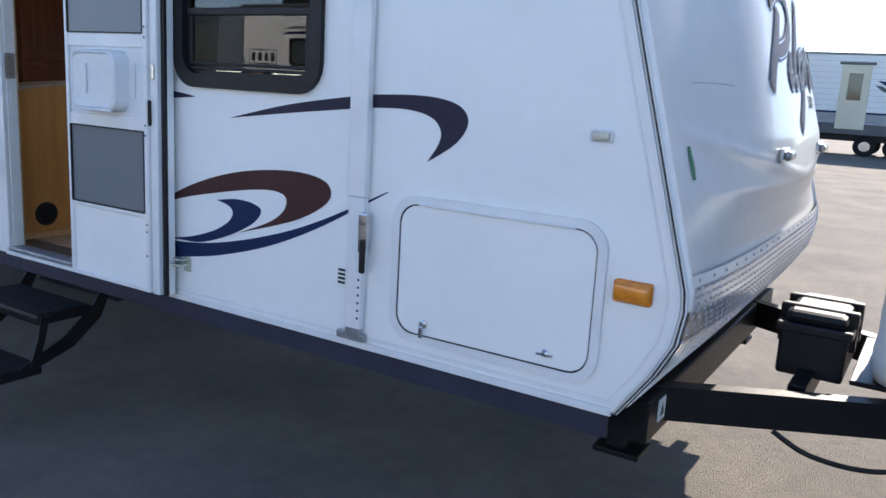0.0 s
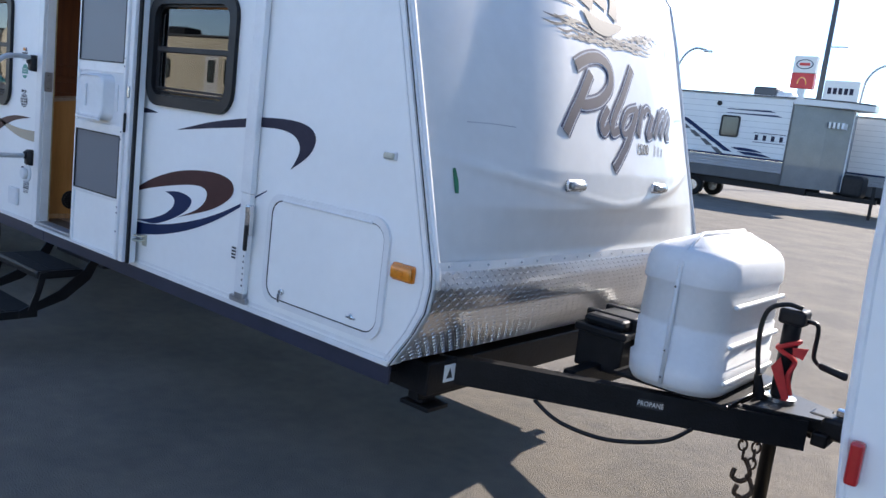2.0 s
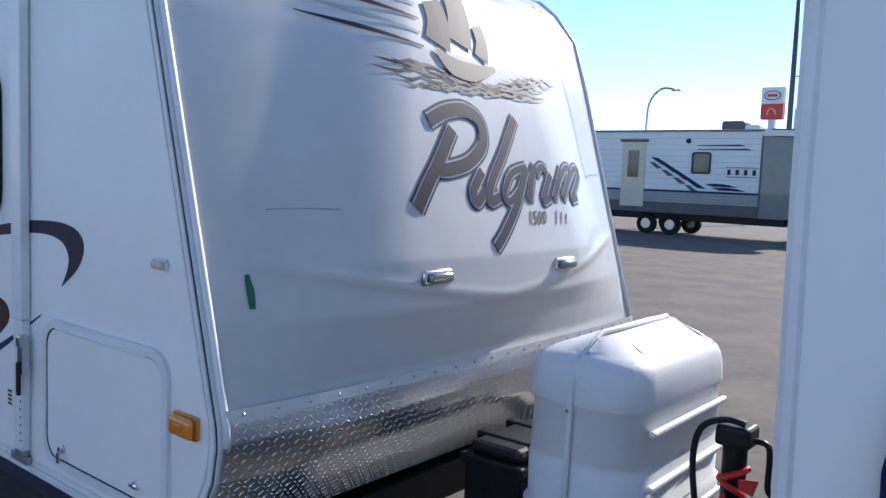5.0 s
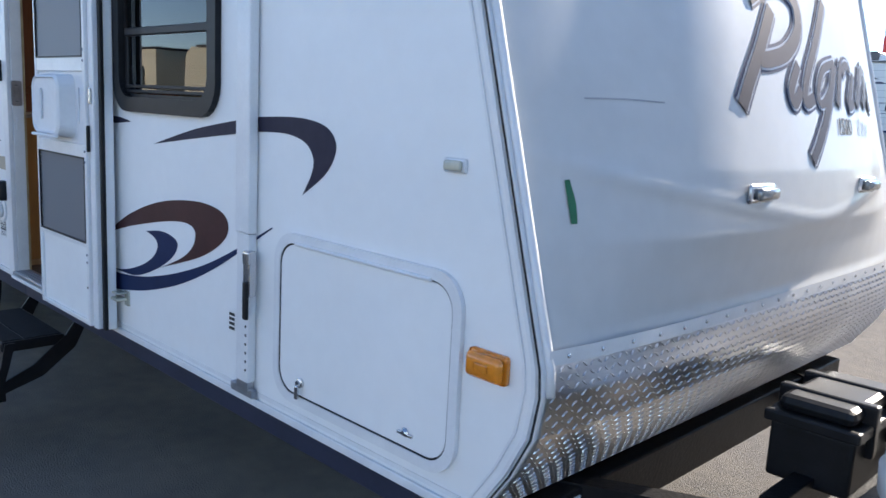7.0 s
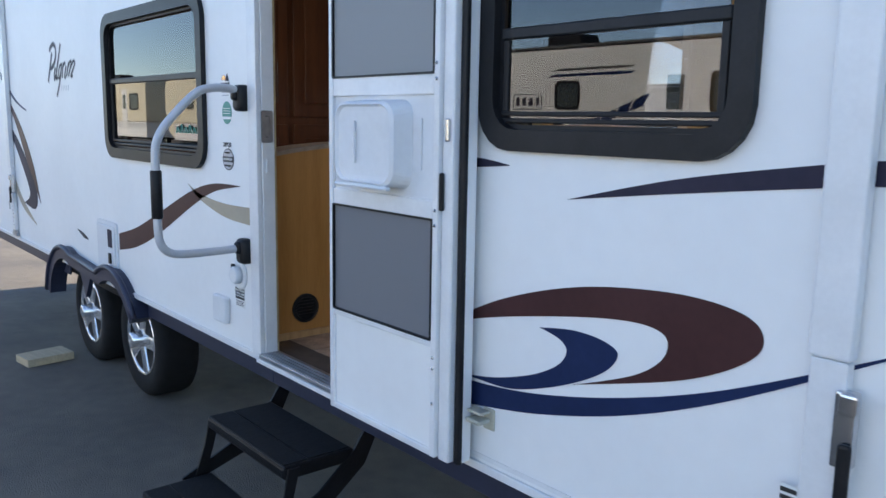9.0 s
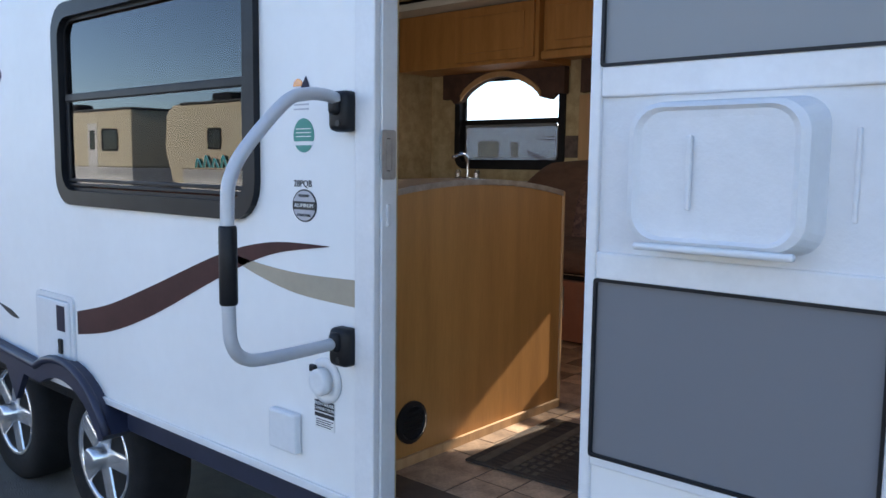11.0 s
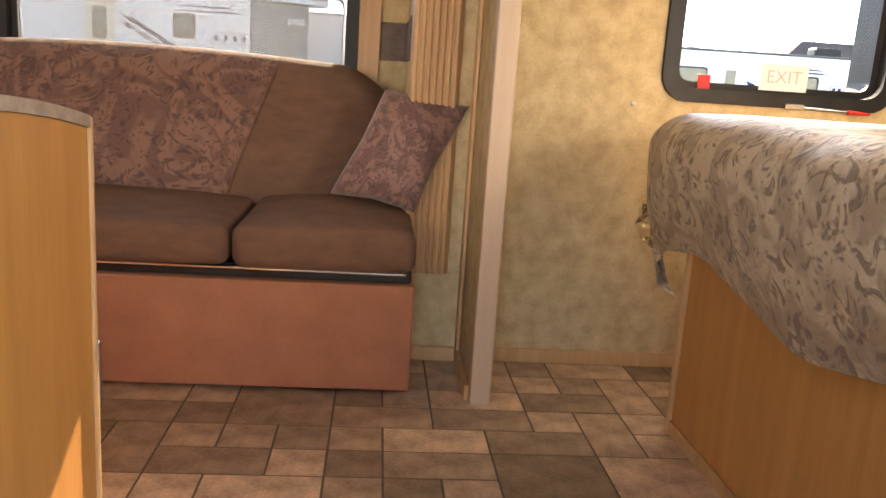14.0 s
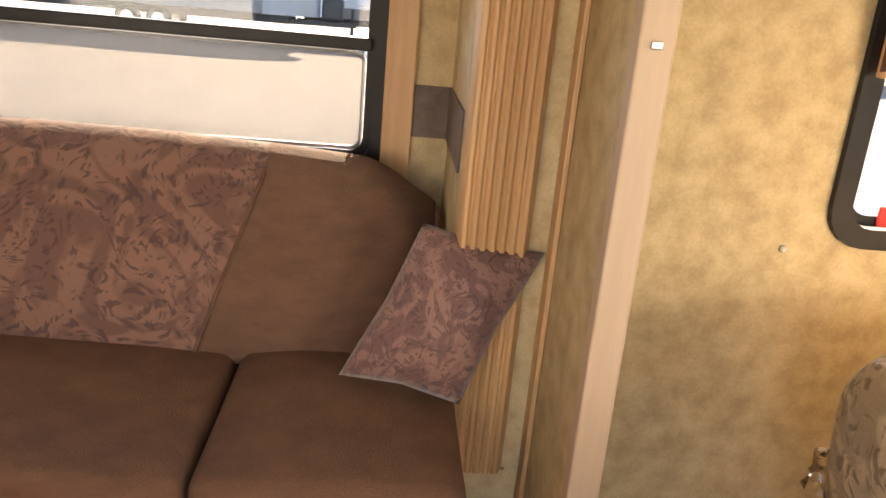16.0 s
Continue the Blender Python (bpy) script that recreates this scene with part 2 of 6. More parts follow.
# ---- builders ----
def box(x0, x1, y0, y1, z0, z1, bev=0.0, seg=2):
    bm = bmesh.new()
    bmesh.ops.create_cube(bm, size=1)
    for v in bm.verts:
        v.co = Vector(((x0 + x1) / 2 + v.co.x * (x1 - x0), (y0 + y1) / 2 + v.co.y * (y1 - y0), (z0 + z1) / 2 + v.co.z * (z1 - z0)))
    if bev:
        bmesh.ops.bevel(bm, geom=bm.edges[:], offset=bev, segments=seg, profile=0.5, affect="EDGES")
    return bm


def join(*bms):
    out = bmesh.new()
    for b in bms:
        me = bpy.data.meshes.new("tmp")
        b.to_mesh(me)
        b.free()
        out.from_mesh(me)
        bpy.data.meshes.remove(me)
    return out


def put3(a, b, d, plane):
    return Vector((a, d, b)) if plane == "xz" else Vector((d, a, b)) if plane == "yz" else Vector((a, b, d))


def poly(pts, d0, d1, plane="xz"):
    """An outline given thickness from d0 to d1."""
    bm = bmesh.new()
    lo = [bm.verts.new(put3(a, b, d0, plane)) for a, b in pts]
    hi = [bm.verts.new(put3(a, b, d1, plane)) for a, b in pts]
    n = len(pts)
    bm.faces.new(lo)
    bm.faces.new(hi[::-1])
    for i in range(n):
        bm.faces.new((lo[i], hi[i], hi[(i + 1) % n], lo[(i + 1) % n]))
    bmesh.ops.recalc_face_normals(bm, faces=bm.faces[:])
    return bm


def rrect(a0, a1, b0, b1, r, n=5):
    pts = []
    for ca, cb, s in ((a1 - r, b1 - r, 0), (a0 + r, b1 - r, 90), (a0 + r, b0 + r, 180), (a1 - r, b0 + r, 270)):
        for i in range(n + 1):
            w = radians(s + 90 * i / n)
            pts.append((ca + r * math.cos(w), cb + r * math.sin(w)))
    return pts


def ring(outer, inner, d0, d1, plane="xz"):
    """A frame between two outlines of equal count."""
    bm = bmesh.new()
    n = len(outer)
    vs = [[bm.verts.new(put3(a, b, d, plane)) for a, b in o] for o, d in ((outer, d0), (outer, d1), (inner, d1), (inner, d0))]
    for k in range(4):
        A, B = vs[k], vs[(k + 1) % 4]
        for i in range(n):
            bm.faces.new((A[i], A[(i + 1) % n], B[(i + 1) % n], B[i]))
    bmesh.ops.recalc_face_normals(bm, faces=bm.faces[:])
    return bm


def smooth_line(pts, n=8):
    """A Catmull-Rom line through the points."""
    P = [pts[0]] + list(pts) + [pts[-1]]
    out = []
    for i in range(1, len(P) - 2):
        p0, p1, p2, p3 = (Vector(q) for q in P[i - 1:i + 3])
        for k in range(n):
            t = k / n
            out.append(tuple(0.5 * (2 * p1 + (p2 - p0) * t + (2 * p0 - 5 * p1 + 4 * p2 - p3) * t * t + (3 * p1 - p0 - 3 * p2 + p3) * t ** 3)))
    out.append(tuple(pts[-1]))
    return out


def tube(pts, r, n=10):
    """A round bar along a line; r may be a list."""
    pts = [Vector(p) for p in pts]
    bm = bmesh.new()
    rings = []
    up = Vector((0.13, 0.21, 0.97))
    for i, p in enumerate(pts):
        d = (pts[min(i + 1, len(pts) - 1)] - pts[max(i - 1, 0)]).normalized()
        s = d.cross(up)
        if s.length < 0.05:
            s = d.cross(Vector((1, 0, 0)))
        s.normalize()
        u = s.cross(d)
        up = u
        rr = r[i] if isinstance(r, (list, tuple)) else r
        rings.append([bm.verts.new(p + rr * (s * math.cos(2 * math.pi * k / n) + u * math.sin(2 * math.pi * k / n))) for k in range(n)])
    for A, B in zip(rings, rings[1:]):
        for k in range(n):
            bm.faces.new((A[k], A[(k + 1) % n], B[(k + 1) % n], B[k]))
    bm.faces.new(rings[0][::-1])
    bm.faces.new(rings[-1])
    bmesh.ops.recalc_face_normals(bm, faces=bm.faces[:])
    return bm


def lathe(profile, n=28, axis="z", at=(0, 0, 0)):
    """A turned body from (radius, height) pairs."""
    bm = bmesh.new()
    rings = []
    at = Vector(at)
    for r, h in profile:
        row = []
        for k in range(n):
            c, s = r * math.cos(2 * math.pi * k / n), r * math.sin(2 * math.pi * k / n)
            row.append(bm.verts.new(at + (Vector((c, s, h)) if axis == "z" else Vector((c, h, s)) if axis == "y" else Vector((h, c, s)))))
        rings.append(row)
    for A, B in zip(rings, rings[1:]):
        for k in range(n):
            bm.faces.new((A[k], A[(k + 1) % n], B[(k + 1) % n], B[k]))
    bm.faces.new(rings[0][::-1])
    bm.faces.new(rings[-1])
    bmesh.ops.recalc_face_normals(bm, faces=bm.faces[:])
    return bm


def sheet(f, nu, nv):
    """An open surface f(u, v) over the unit square."""
    bm = bmesh.new()
    g = [[bm.verts.new(f(i / nu, j / nv)) for j in range(nv + 1)] for i in range(nu + 1)]
    for i in range(nu):
        for j in range(nv):
            bm.faces.new((g[i][j], g[i + 1][j], g[i + 1][j + 1], g[i][j + 1]))
    return bm


def part(name, bm, material, parent=None, label="", smooth=False):
    me = bpy.data.meshes.new(name)
    bm.to_mesh(me)
    bm.free()
    me.materials.append(material)
    if smooth:
        for f in me.polygons:
            f.use_smooth = True
    ob = new(name, me)
    if parent is not None:
        ob.parent = parent
    if label:
        ob["label"] = label
    return ob


def thing(name, label, category, at=(0, 0, 0), turn=0, group=""):
    ob = new(name)
    ob.empty_display_size = 0.1
    ob.matrix_basis = pose(*at, 0, 0, turn)
    return tagged(ob, label, category, group)


def structure(name, bm, material, smooth=False, label=""):
    return tagged(part(name, bm, material, None, label, smooth), kind="structure")


def words(name, text, size, material, parent, at, rot=(90, 0, 0), squash=1.0):
    c = bpy.data.curves.new(name, "FONT")
    c.body, c.size, c.align_x, c.align_y, c.extrude = text, size, "CENTER", "CENTER", 0.0006
    c.resolution_u = 2
    me_ob = bpy.data.objects.new("tmp", c)
    scene.collection.objects.link(me_ob)
    dg = bpy.context.evaluated_depsgraph_get()
    me = bpy.data.meshes.new_from_object(me_ob.evaluated_get(dg))
    bpy.data.objects.remove(me_ob)
    me.materials.clear()
    me.materials.append(material)
    ob = new(name, me)
    ob.matrix_basis = pose(*at, *rot) @ Matrix.Diagonal((squash, 1, 1, 1))
    if parent is not None:
        ob.parent = parent
    return ob


def swoosh(name, top, bottom, material, parent, d0=-0.0025, d1=-0.0003):
    """A tapering painted stripe between two lines on the side wall."""
    a, b = smooth_line(top), smooth_line(bottom)
    n = max(len(a), len(b))
    bm = bmesh.new()

    def pick(l, i):
        k = i / (n - 1) * (len(l) - 1)
        j = min(int(k), len(l) - 2)
        return Vector(l[j]).lerp(Vector(l[j + 1]), k - j)
    A = [pick(a, i) for i in range(n)]
    Bq = [pick(b, i) for i in range(n)]
    va = [bm.verts.new((p.x, d0, p.y)) for p in A]
    vb = [bm.verts.new((p.x, d0, p.y)) for p in Bq]
    for i in range(n - 1):
        bm.faces.new((va[i], va[i + 1], vb[i + 1], vb[i]))
    r = bmesh.ops.extrude_face_region(bm, geom=bm.faces[:])
    for v in r["geom"]:
        if isinstance(v, bmesh.types.BMVert):
            v.co.y = d1
    bmesh.ops.remove_doubles(bm, verts=bm.verts[:], dist=1e-5)
    bmesh.ops.recalc_face_normals(bm, faces=bm.faces[:])
    return part(name, bm, material, parent)


def wall_with_holes(xs, zs, holes, d0, d1, plane="xz"):
    """A slab cut into a grid at xs and zs, open where holes (x0, x1, z0, z1) lie."""
    bm = bmesh.new()
    vs = {}

    def v(i, j):
        if (i, j) not in vs:
            vs[i, j] = bm.verts.new(put3(xs[i], zs[j], d0, plane))
        return vs[i, j]
    for i in range(len(xs) - 1):
        for j in range(len(zs) - 1):
            cx, cz = (xs[i] + xs[i + 1]) / 2, (zs[j] + zs[j + 1]) / 2
            if not any(h[0] < cx < h[1] and h[2] < cz < h[3] for h in holes):
                bm.faces.new((v(i, j), v(i + 1, j), v(i + 1, j + 1), v(i, j + 1)))
    r = bmesh.ops.extrude_face_region(bm, geom=bm.faces[:])
    for e in r["geom"]:
        if isinstance(e, bmesh.types.BMVert):
            if plane == "xz":
                e.co.y = d1
            else:
                e.co.x = d1
    bmesh.ops.recalc_face_normals(bm, faces=bm.faces[:])
    return bm


def cuts(lo, hi, *holes):
    return sorted({lo, hi, *[q for h in holes for q in h]})


def opening_light(x, y, z, w, h, to, watts):
    """Sky light that comes in through an opening."""
    o = new("sky_portal_lamp", bpy.data.lights.new("sky_portal_lamp", "AREA"))
    o.data.shape, o.data.size, o.data.size_y, o.data.energy, o.data.color = "RECTANGLE", w, h, watts, (0.92, 0.96, 1.0)
    o.matrix_world = look((x, y, z), to)
    return o


opening_light(-1.60, 0.10, 1.82, 0.6, 0.4, (-1.60, 2, 1.4), 1.8)
opening_light(-4.3, 0.10, 1.75, 1.0, 0.55, (-4.3, 2, 1.3), 1.4)
opening_light(-1.72, 2.20, 1.75, 0.6, 0.4, (-1.72, 0.5, 1.3), 0.4)


# ---- ground and the trailer's shell ----
FLOOR = 0.675
BOT = 0.655
TOP = 2.72
ROAD = 2.42      # outer face of the far long wall
IN_Y = 2.24      # inner face of the far long wall
SLIDE = 2.74     # inner face of the slide-out's wall
ground = structure("ground", sheet(lambda u, v: Vector(((u - 0.5) * 900, (v - 0.5) * 900, 0)), 30, 30), ASPHALT)

DOOR = (-3.215, -2.605, FLOOR - 0.02, 2.46)
WIN_F = (-1.955, -1.268, 1.557, 2.050)
WIN_R = (-4.925, -3.728, 1.405, 2.075)
holes = [DOOR, WIN_F, WIN_R]
xs = cuts(-8.3, -1.06, *[(h[0], h[1]) for h in holes])
zs = cuts(BOT, TOP, *[(h[2], h[3]) for h in holes])
wall = structure("wall_curb", wall_with_holes(xs, zs, holes, 0.0, 0.05), WHITE)


def edge(z):
    """Front edge of the side walls, by height."""
    pts = ((BOT, -0.065), (0.72, -0.02), (0.80, 0.035), (0.90, 0.086), (1.0, 0.102), (1.06, 0.097), (1.6, -0.058), (2.2, -0.228), (2.45, -0.31), (2.6, -0.43), (2.68, -0.53), (2.72, -0.68))
    for (z0, x0), (z1, x1) in zip(pts, pts[1:]):
        if z <= z1:
            return x0 + (x1 - x0) * (z - z0) / (z1 - z0)
    return pts[-1][1]


ez = [BOT, 0.69, 0.72, 0.76, 0.80, 0.85, 0.90, 0.95, 1.0, 1.06, 1.3, 1.6, 1.9, 2.2, 2.45, 2.6, 2.68, 2.72]
outline = [(-1.06, TOP), (-1.06, BOT)] + [(edge(z), z) for z in ez]
nose = part("nose_panel", poly(outline, 0.0, 0.05), WHITE, wall)
part("edge_moulding", ring([(edge(z) + 0.004, z) for z in ez] + [(edge(z) - 0.026, z) for z in ez[::-1]], [(edge(z) - 0.008, z) for z in ez] + [(edge(z) - 0.015, z) for z in ez[::-1]], -0.012, -0.0006), TRIM, wall)
part("edge_moulding", poly([(edge(z) - 0.050, z) for z in ez[:-2]] + [(edge(z) - 0.057, z) for z in ez[:-2][::-1]], -0.005, -0.0006), TRIM, wall)
# thin black strip that paints the shadow gap along the cap's edge
part("edge_gasket_and_gap_shade", poly([(edge(z) + 0.0005, z) for z in ez] + [(edge(z) - 0.0055, z) for z in ez[::-1]], -0.0135, -0.0124), BLACK, wall)
part("bottom_rail", join(box(-8.3, -3.235, -0.012, -0.0006, BOT - 0.012, BOT + 0.012, 0.003), box(-2.585, -0.08, -0.012, -0.0006, BOT - 0.012, BOT + 0.012, 0.003),
                         box(-2.585, -0.08, -0.004, -0.0006, BOT + 0.022, BOT + 0.034)), TRIM, wall)
part("bottom_rail", box(-3.235, -2.585, -0.03, -0.0006, BOT - 0.012, BOT + 0.006, 0.003), TRIM, wall)
for a, b in ((-8.3, -5.95), (-4.55, -3.2), (-3.2, -0.1)):
    part("skirt_panel", box(a, b, 0.025, 0.04, BOT - 0.10, BOT - 0.013, 0.004), SKIRT, wall)

# far long wall with the slide-out's opening and the bedroom window
WIN_B = (-2.075, -1.405, 1.545, 2.13)
SL = (-5.5, -2.85, FLOOR, 2.5)
hs = [SL, WIN_B]
structure("wall_road", wall_with_holes(cuts(-8.3, -0.80, *[(h[0], h[1]) for h in hs]), cuts(BOT, TOP, *[(h[2], h[3]) for h in hs]), hs, IN_Y, ROAD), WALLP)
part("nose_panel", poly([(-0.80, TOP), (-0.80, BOT)] + [(edge(z), z) for z in ez], ROAD - 0.05, ROAD), WHITE, bpy.data.objects["wall_road"])
WIN_S = (-4.20, -3.035, 1.50, 2.12)
WIN_K = (-5.25, -4.46, 1.54, 2.10)
hs = [WIN_S, WIN_K]
slide = structure("wall_slide", wall_with_holes(cuts(-5.55, -2.80, *[(h[0], h[1]) for h in hs]), cuts(0.62, 2.56, *[(h[2], h[3]) for h in hs]), hs, SLIDE, SLIDE + 0.06), WALLP)
part("side_wall", join(box(-2.85, -2.80, ROAD + 0.002, SLIDE, 0.62, 2.56), box(-5.55, -5.5, ROAD + 0.002, SLIDE, 0.62, 2.56)), WALLP, slide)
part("slide_floor", box(-5.5, -2.85, ROAD + 0.002, SLIDE, 0.62, FLOOR - 0.004), GROUT, slide)
structure("ceiling_slide", box(-5.5, -2.85, IN_Y, SLIDE, 2.46, 2.52), CEIL)
structure("wall_rear", box(-8.3, -8.25, 0.05, IN_Y, BOT, TOP), WALLP)
structure("wall_bulkhead", box(-0.62, -0.58, 0.05, IN_Y, FLOOR, 2.6), WALLP)
floor = structure("floor", box(-8.25, -0.62, 0.05, IN_Y, FLOOR - 0.06, FLOOR), GROUT)
structure("ceiling", box(-8.25, -0.62, 0.05, IN_Y, 2.60, 2.64), CEIL)
structure("roof", box(-8.3, -0.66, 0.0, ROAD, TOP + 0.002, TOP + 0.05, 0.02), WHITE)
structure("underfloor", box(-8.2, -0.2, 0.06, ROAD - 0.06, 0.56, FLOOR - 0.07), FRAMEBLK)
lining = part("lining", wall_with_holes(cuts(-8.25, -0.62, *[(h[0], h[1]) for h in holes]), cuts(FLOOR, 2.6, (DOOR[3],), *[(h[2], h[3]) for h in holes[1:]]), [(DOOR[0], DOOR[1], 0, DOOR[3]), WIN_F, WIN_R], 0.0505, 0.062), WALLP, wall)


# ---- front cap ----
def capx(y, z):
    """Front surface of the moulded cap."""
    u = abs(y - 1.21) / 1.21
    base = 0.140 * (1 - u ** 2.2)
    # raised middle panel that narrows upward
    half = 0.86 - 0.20 * max(0, (z - 1.45))
    s = min(1, max(0, (half - u) / 0.42))
    base += 0.045 * s * s * (3 - 2 * s) * min(1, max(0, (z - 1.22) / 0.25))
    # lip that sags in the middle
    lip = 1.325 + 0.185 * u ** 1.3
    base += 0.012 * math.exp(-((z - lip) / 0.024) ** 2) * min(1, (1.02 - u) * 3)
    base += 0.010 * min(1, max(0, (z - lip) / 0.04)) * s
    fade = min(1, max(0, (2.72 - z) / 0.25)) * min(1, max(0.25, (z - 1.06) / 0.25))
    return edge(z) + base * (0.25 + 0.75 * fade)


def capface(u, v):
    y = 0.004 + u * (ROAD - 0.008)
    z = 1.085 + v * (2.72 - 1.085)
    return Vector((capx(y, z), y, z))


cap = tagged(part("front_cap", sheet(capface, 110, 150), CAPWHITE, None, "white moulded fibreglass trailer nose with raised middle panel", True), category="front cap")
cap["kind"] = "structure"


def ribbon(name, pts, width, material, lift=0.003, parent=cap, n=6):
    """A painted stroke in (y, z) laid on the cap; width may be a list."""
    L = [Vector(p) for p in smooth_line(pts, n)]
    bm = bmesh.new()
    rows = []
    for i, p in enumerate(L):
        d = (L[min(i + 1, len(L) - 1)] - L[max(i - 1, 0)]).normalized()
        s = Vector((-d.y, d.x))
        k = i / (len(L) - 1)
        if isinstance(width, (list, tuple)):
            q = k * (len(width) - 1)
            j = min(int(q), len(width) - 2)
            w = width[j] + (width[j + 1] - width[j]) * (q - j)
        else:
            w = width
        rows.append([bm.verts.new((capx(c.x, c.y) + lift, c.x, c.y)) for c in (p + s * w / 2, p, p - s * w / 2)])
    for A, B in zip(rows, rows[1:]):
        for k in range(2):
            bm.faces.new((A[k], B[k], B[k + 1], A[k + 1]))
    return part(name, bm, material, parent)


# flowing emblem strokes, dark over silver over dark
strokes = [
    ([(0.746, 1.637), (0.811, 1.713), (0.891, 1.798), (0.992, 1.917)], 0.046),
    ([(0.873, 1.935), (0.972, 1.977), (1.087, 1.992), (1.167, 1.952), (1.157, 1.872), (1.059, 1.803), (0.942, 1.773), (0.883, 1.770)], 0.046),
    ([(1.123, 1.772), (1.049, 1.697), (1.061, 1.659), (1.118, 1.700)], 0.036),
    ([(1.406, 1.986), (1.287, 1.852), (1.172, 1.735), (1.140, 1.665), (1.209, 1.680)], 0.036),
    ([(1.428, 1.797), (1.315, 1.770), (1.246, 1.697), (1.266, 1.663), (1.353, 1.710), (1.424, 1.786)], 0.026),
    ([(1.428, 1.797), (1.309, 1.648), (1.198, 1.549), (1.126, 1.497)], 0.036),
    ([(1.497, 1.805), (1.446, 1.734), (1.408, 1.665)], 0.030),
    ([(1.497, 1.771), (1.545, 1.802), (1.588, 1.787)], 0.026),
    ([(1.615, 1.773), (1.522, 1.671), (1.578, 1.680)], 0.030),
    ([(1.729, 1.800), (1.665, 1.731), (1.608, 1.672)], 0.030),
    ([(1.665, 1.741), (1.784, 1.803), (1.848, 1.794), (1.766, 1.731), (1.693, 1.674)], 0.028),
    ([(1.781, 1.742), (1.925, 1.805), (1.990, 1.786), (1.880, 1.721), (1.797, 1.674), (1.878, 1.679)], 0.028),
]
for k, (pts, w) in enumerate(strokes):
    ribbon("emblem_stroke", pts, w + 0.030, NAVY, 0.0022 + 0.00008 * k)
    ribbon("emblem_stroke", pts, w + 0.012, SILVER, 0.0040 + 0.00008 * k)
    ribbon("emblem_stroke", pts, w, SLATE, 0.0056 + 0.00008 * k)
load = words("load_rating", "1500", 0.075, INK, None, (0, 0, 0))
for v in load.data.vertices:
    yy, zz = 1.45 + 0.95 * v.co.x + 0.25 * v.co.y, 1.598 + v.co.y
    v.co = Vector((capx(yy, zz) + 0.003 + v.co.z, yy, zz))
load.matrix_basis = Matrix.Identity(4)
load.parent = cap
for k in range(3):
    y = 1.60 + 0.045 * k
    ribbon("emblem_bar", [(y - 0.008, 1.572), (y + 0.004, 1.60), (y + 0.014, 1.628 - 0.008 * k)], 0.008, INK, 0.003)
# waves and a sailing vessel above the emblem
rng = random.Random(5)
for k in range(44):
    c = k / 43
    y0 = 0.62 + 0.95 * c + rng.random() * 0.10
    z0 = 2.115 - 0.055 * math.sin(c * 2.6) + 0.10 * c * c + (rng.random() - 0.5) * 0.075 * (1.15 - c)
    ln = 0.16 + rng.random() * 0.24
    ribbon("wave_stroke", [(y0, z0), (y0 + ln * 0.25, z0 - 0.010), (y0 + ln * 0.45, z0 + 0.006), (y0 + ln * 0.7, z0 - 0.008), (y0 + ln, z0 - 0.002)], [0.001, 0.012 - 0.005 * c, 0.007, 0.010 - 0.005 * c, 0.001], INK if k % 4 else SLATE, 0.002 + 0.0001 * k, n=3)
ribbon("hull", [(0.98, 2.20), (1.06, 2.15), (1.18, 2.14), (1.33, 2.17)], [0.02, 0.07, 0.07, 0.015], INK, 0.006)
for y0, z0, hh, ww in ((1.00, 2.22, 0.16, 0.13), (1.13, 2.24, 0.20, 0.14), (1.02, 2.41, 0.12, 0.10), (1.15, 2.46, 0.10, 0.11), (1.25, 2.20, 0.13, 0.08)):
    ribbon("sail", [(y0, z0), (y0 + 0.025, z0 + hh / 2), (y0 + 0.01, z0 + hh)], [ww, ww * 0.9, ww * 0.8], SLATE if z0 < 2.4 else SILVER, 0.005)
for k in range(8):
    z0 = 2.20 + 0.05 * k
    ribbon("spray_stroke", [(0.42 + 0.03 * (k % 3), z0 + 0.05), (0.65, z0 + 0.03), (0.92, z0)], [0.002, 0.017, 0.006], SILVER if k % 2 else SLATE, 0.003)
ribbon("side_line", [(2.02, 2.52), (2.10, 2.1), (2.13, 1.80), (2.20, 1.785), (2.34, 1.79)], 0.008, GREYTRIM, 0.003)
ribbon("green_tape", [(0.135, 1.355), (0.137, 1.40), (0.133, 1.45)], [0.018, 0.024, 0.014], GREEN, 0.003)
ribbon("panel_line", [(0.22, 1.63), (0.34, 1.634), (0.46, 1.632)], 0.004, GREYTRIM, 0.002)
part("corner_moulding", tube([(edge(z) + 0.006, 0.012, z) for z in ez[8:]], 0.012, 8), TRIM, cap, "", True)
part("corner_moulding", tube([(edge(z) + 0.006, ROAD - 0.012, z) for z in ez[8:]], 0.012, 8), TRIM, cap, "", True)
for y in (0.79, 1.61):
    lamp = thing("docking_lamp", "chrome oval marker lamp on the trailer's nose", "marker lamp", (capx(y, 1.413) + 0.002, y, 1.413), group="nose lamps")
    part("base", box(-0.006, 0.012, -0.075, 0.075, -0.026, 0.026, 0.011, 3), STEEL, lamp, "", True)
    part("lens", box(0.010, 0.034, -0.058, 0.058, -0.018, 0.017, 0.012, 3), LAMPGREY, lamp, "", True)

# tread plate that rolls under the nose
def platex(z):
    return edge(z) + 0.008


def plateface(u, v):
    z = BOT + 0.012 + v * (1.09 - BOT - 0.012)
    y = 0.004 + u * (ROAD - 0.008)
    w = abs(y - 1.21) / 1.21
    return Vector((platex(z) + 0.045 * (1 - w ** 4) * min(1, (z - BOT) / 0.3), y, z))


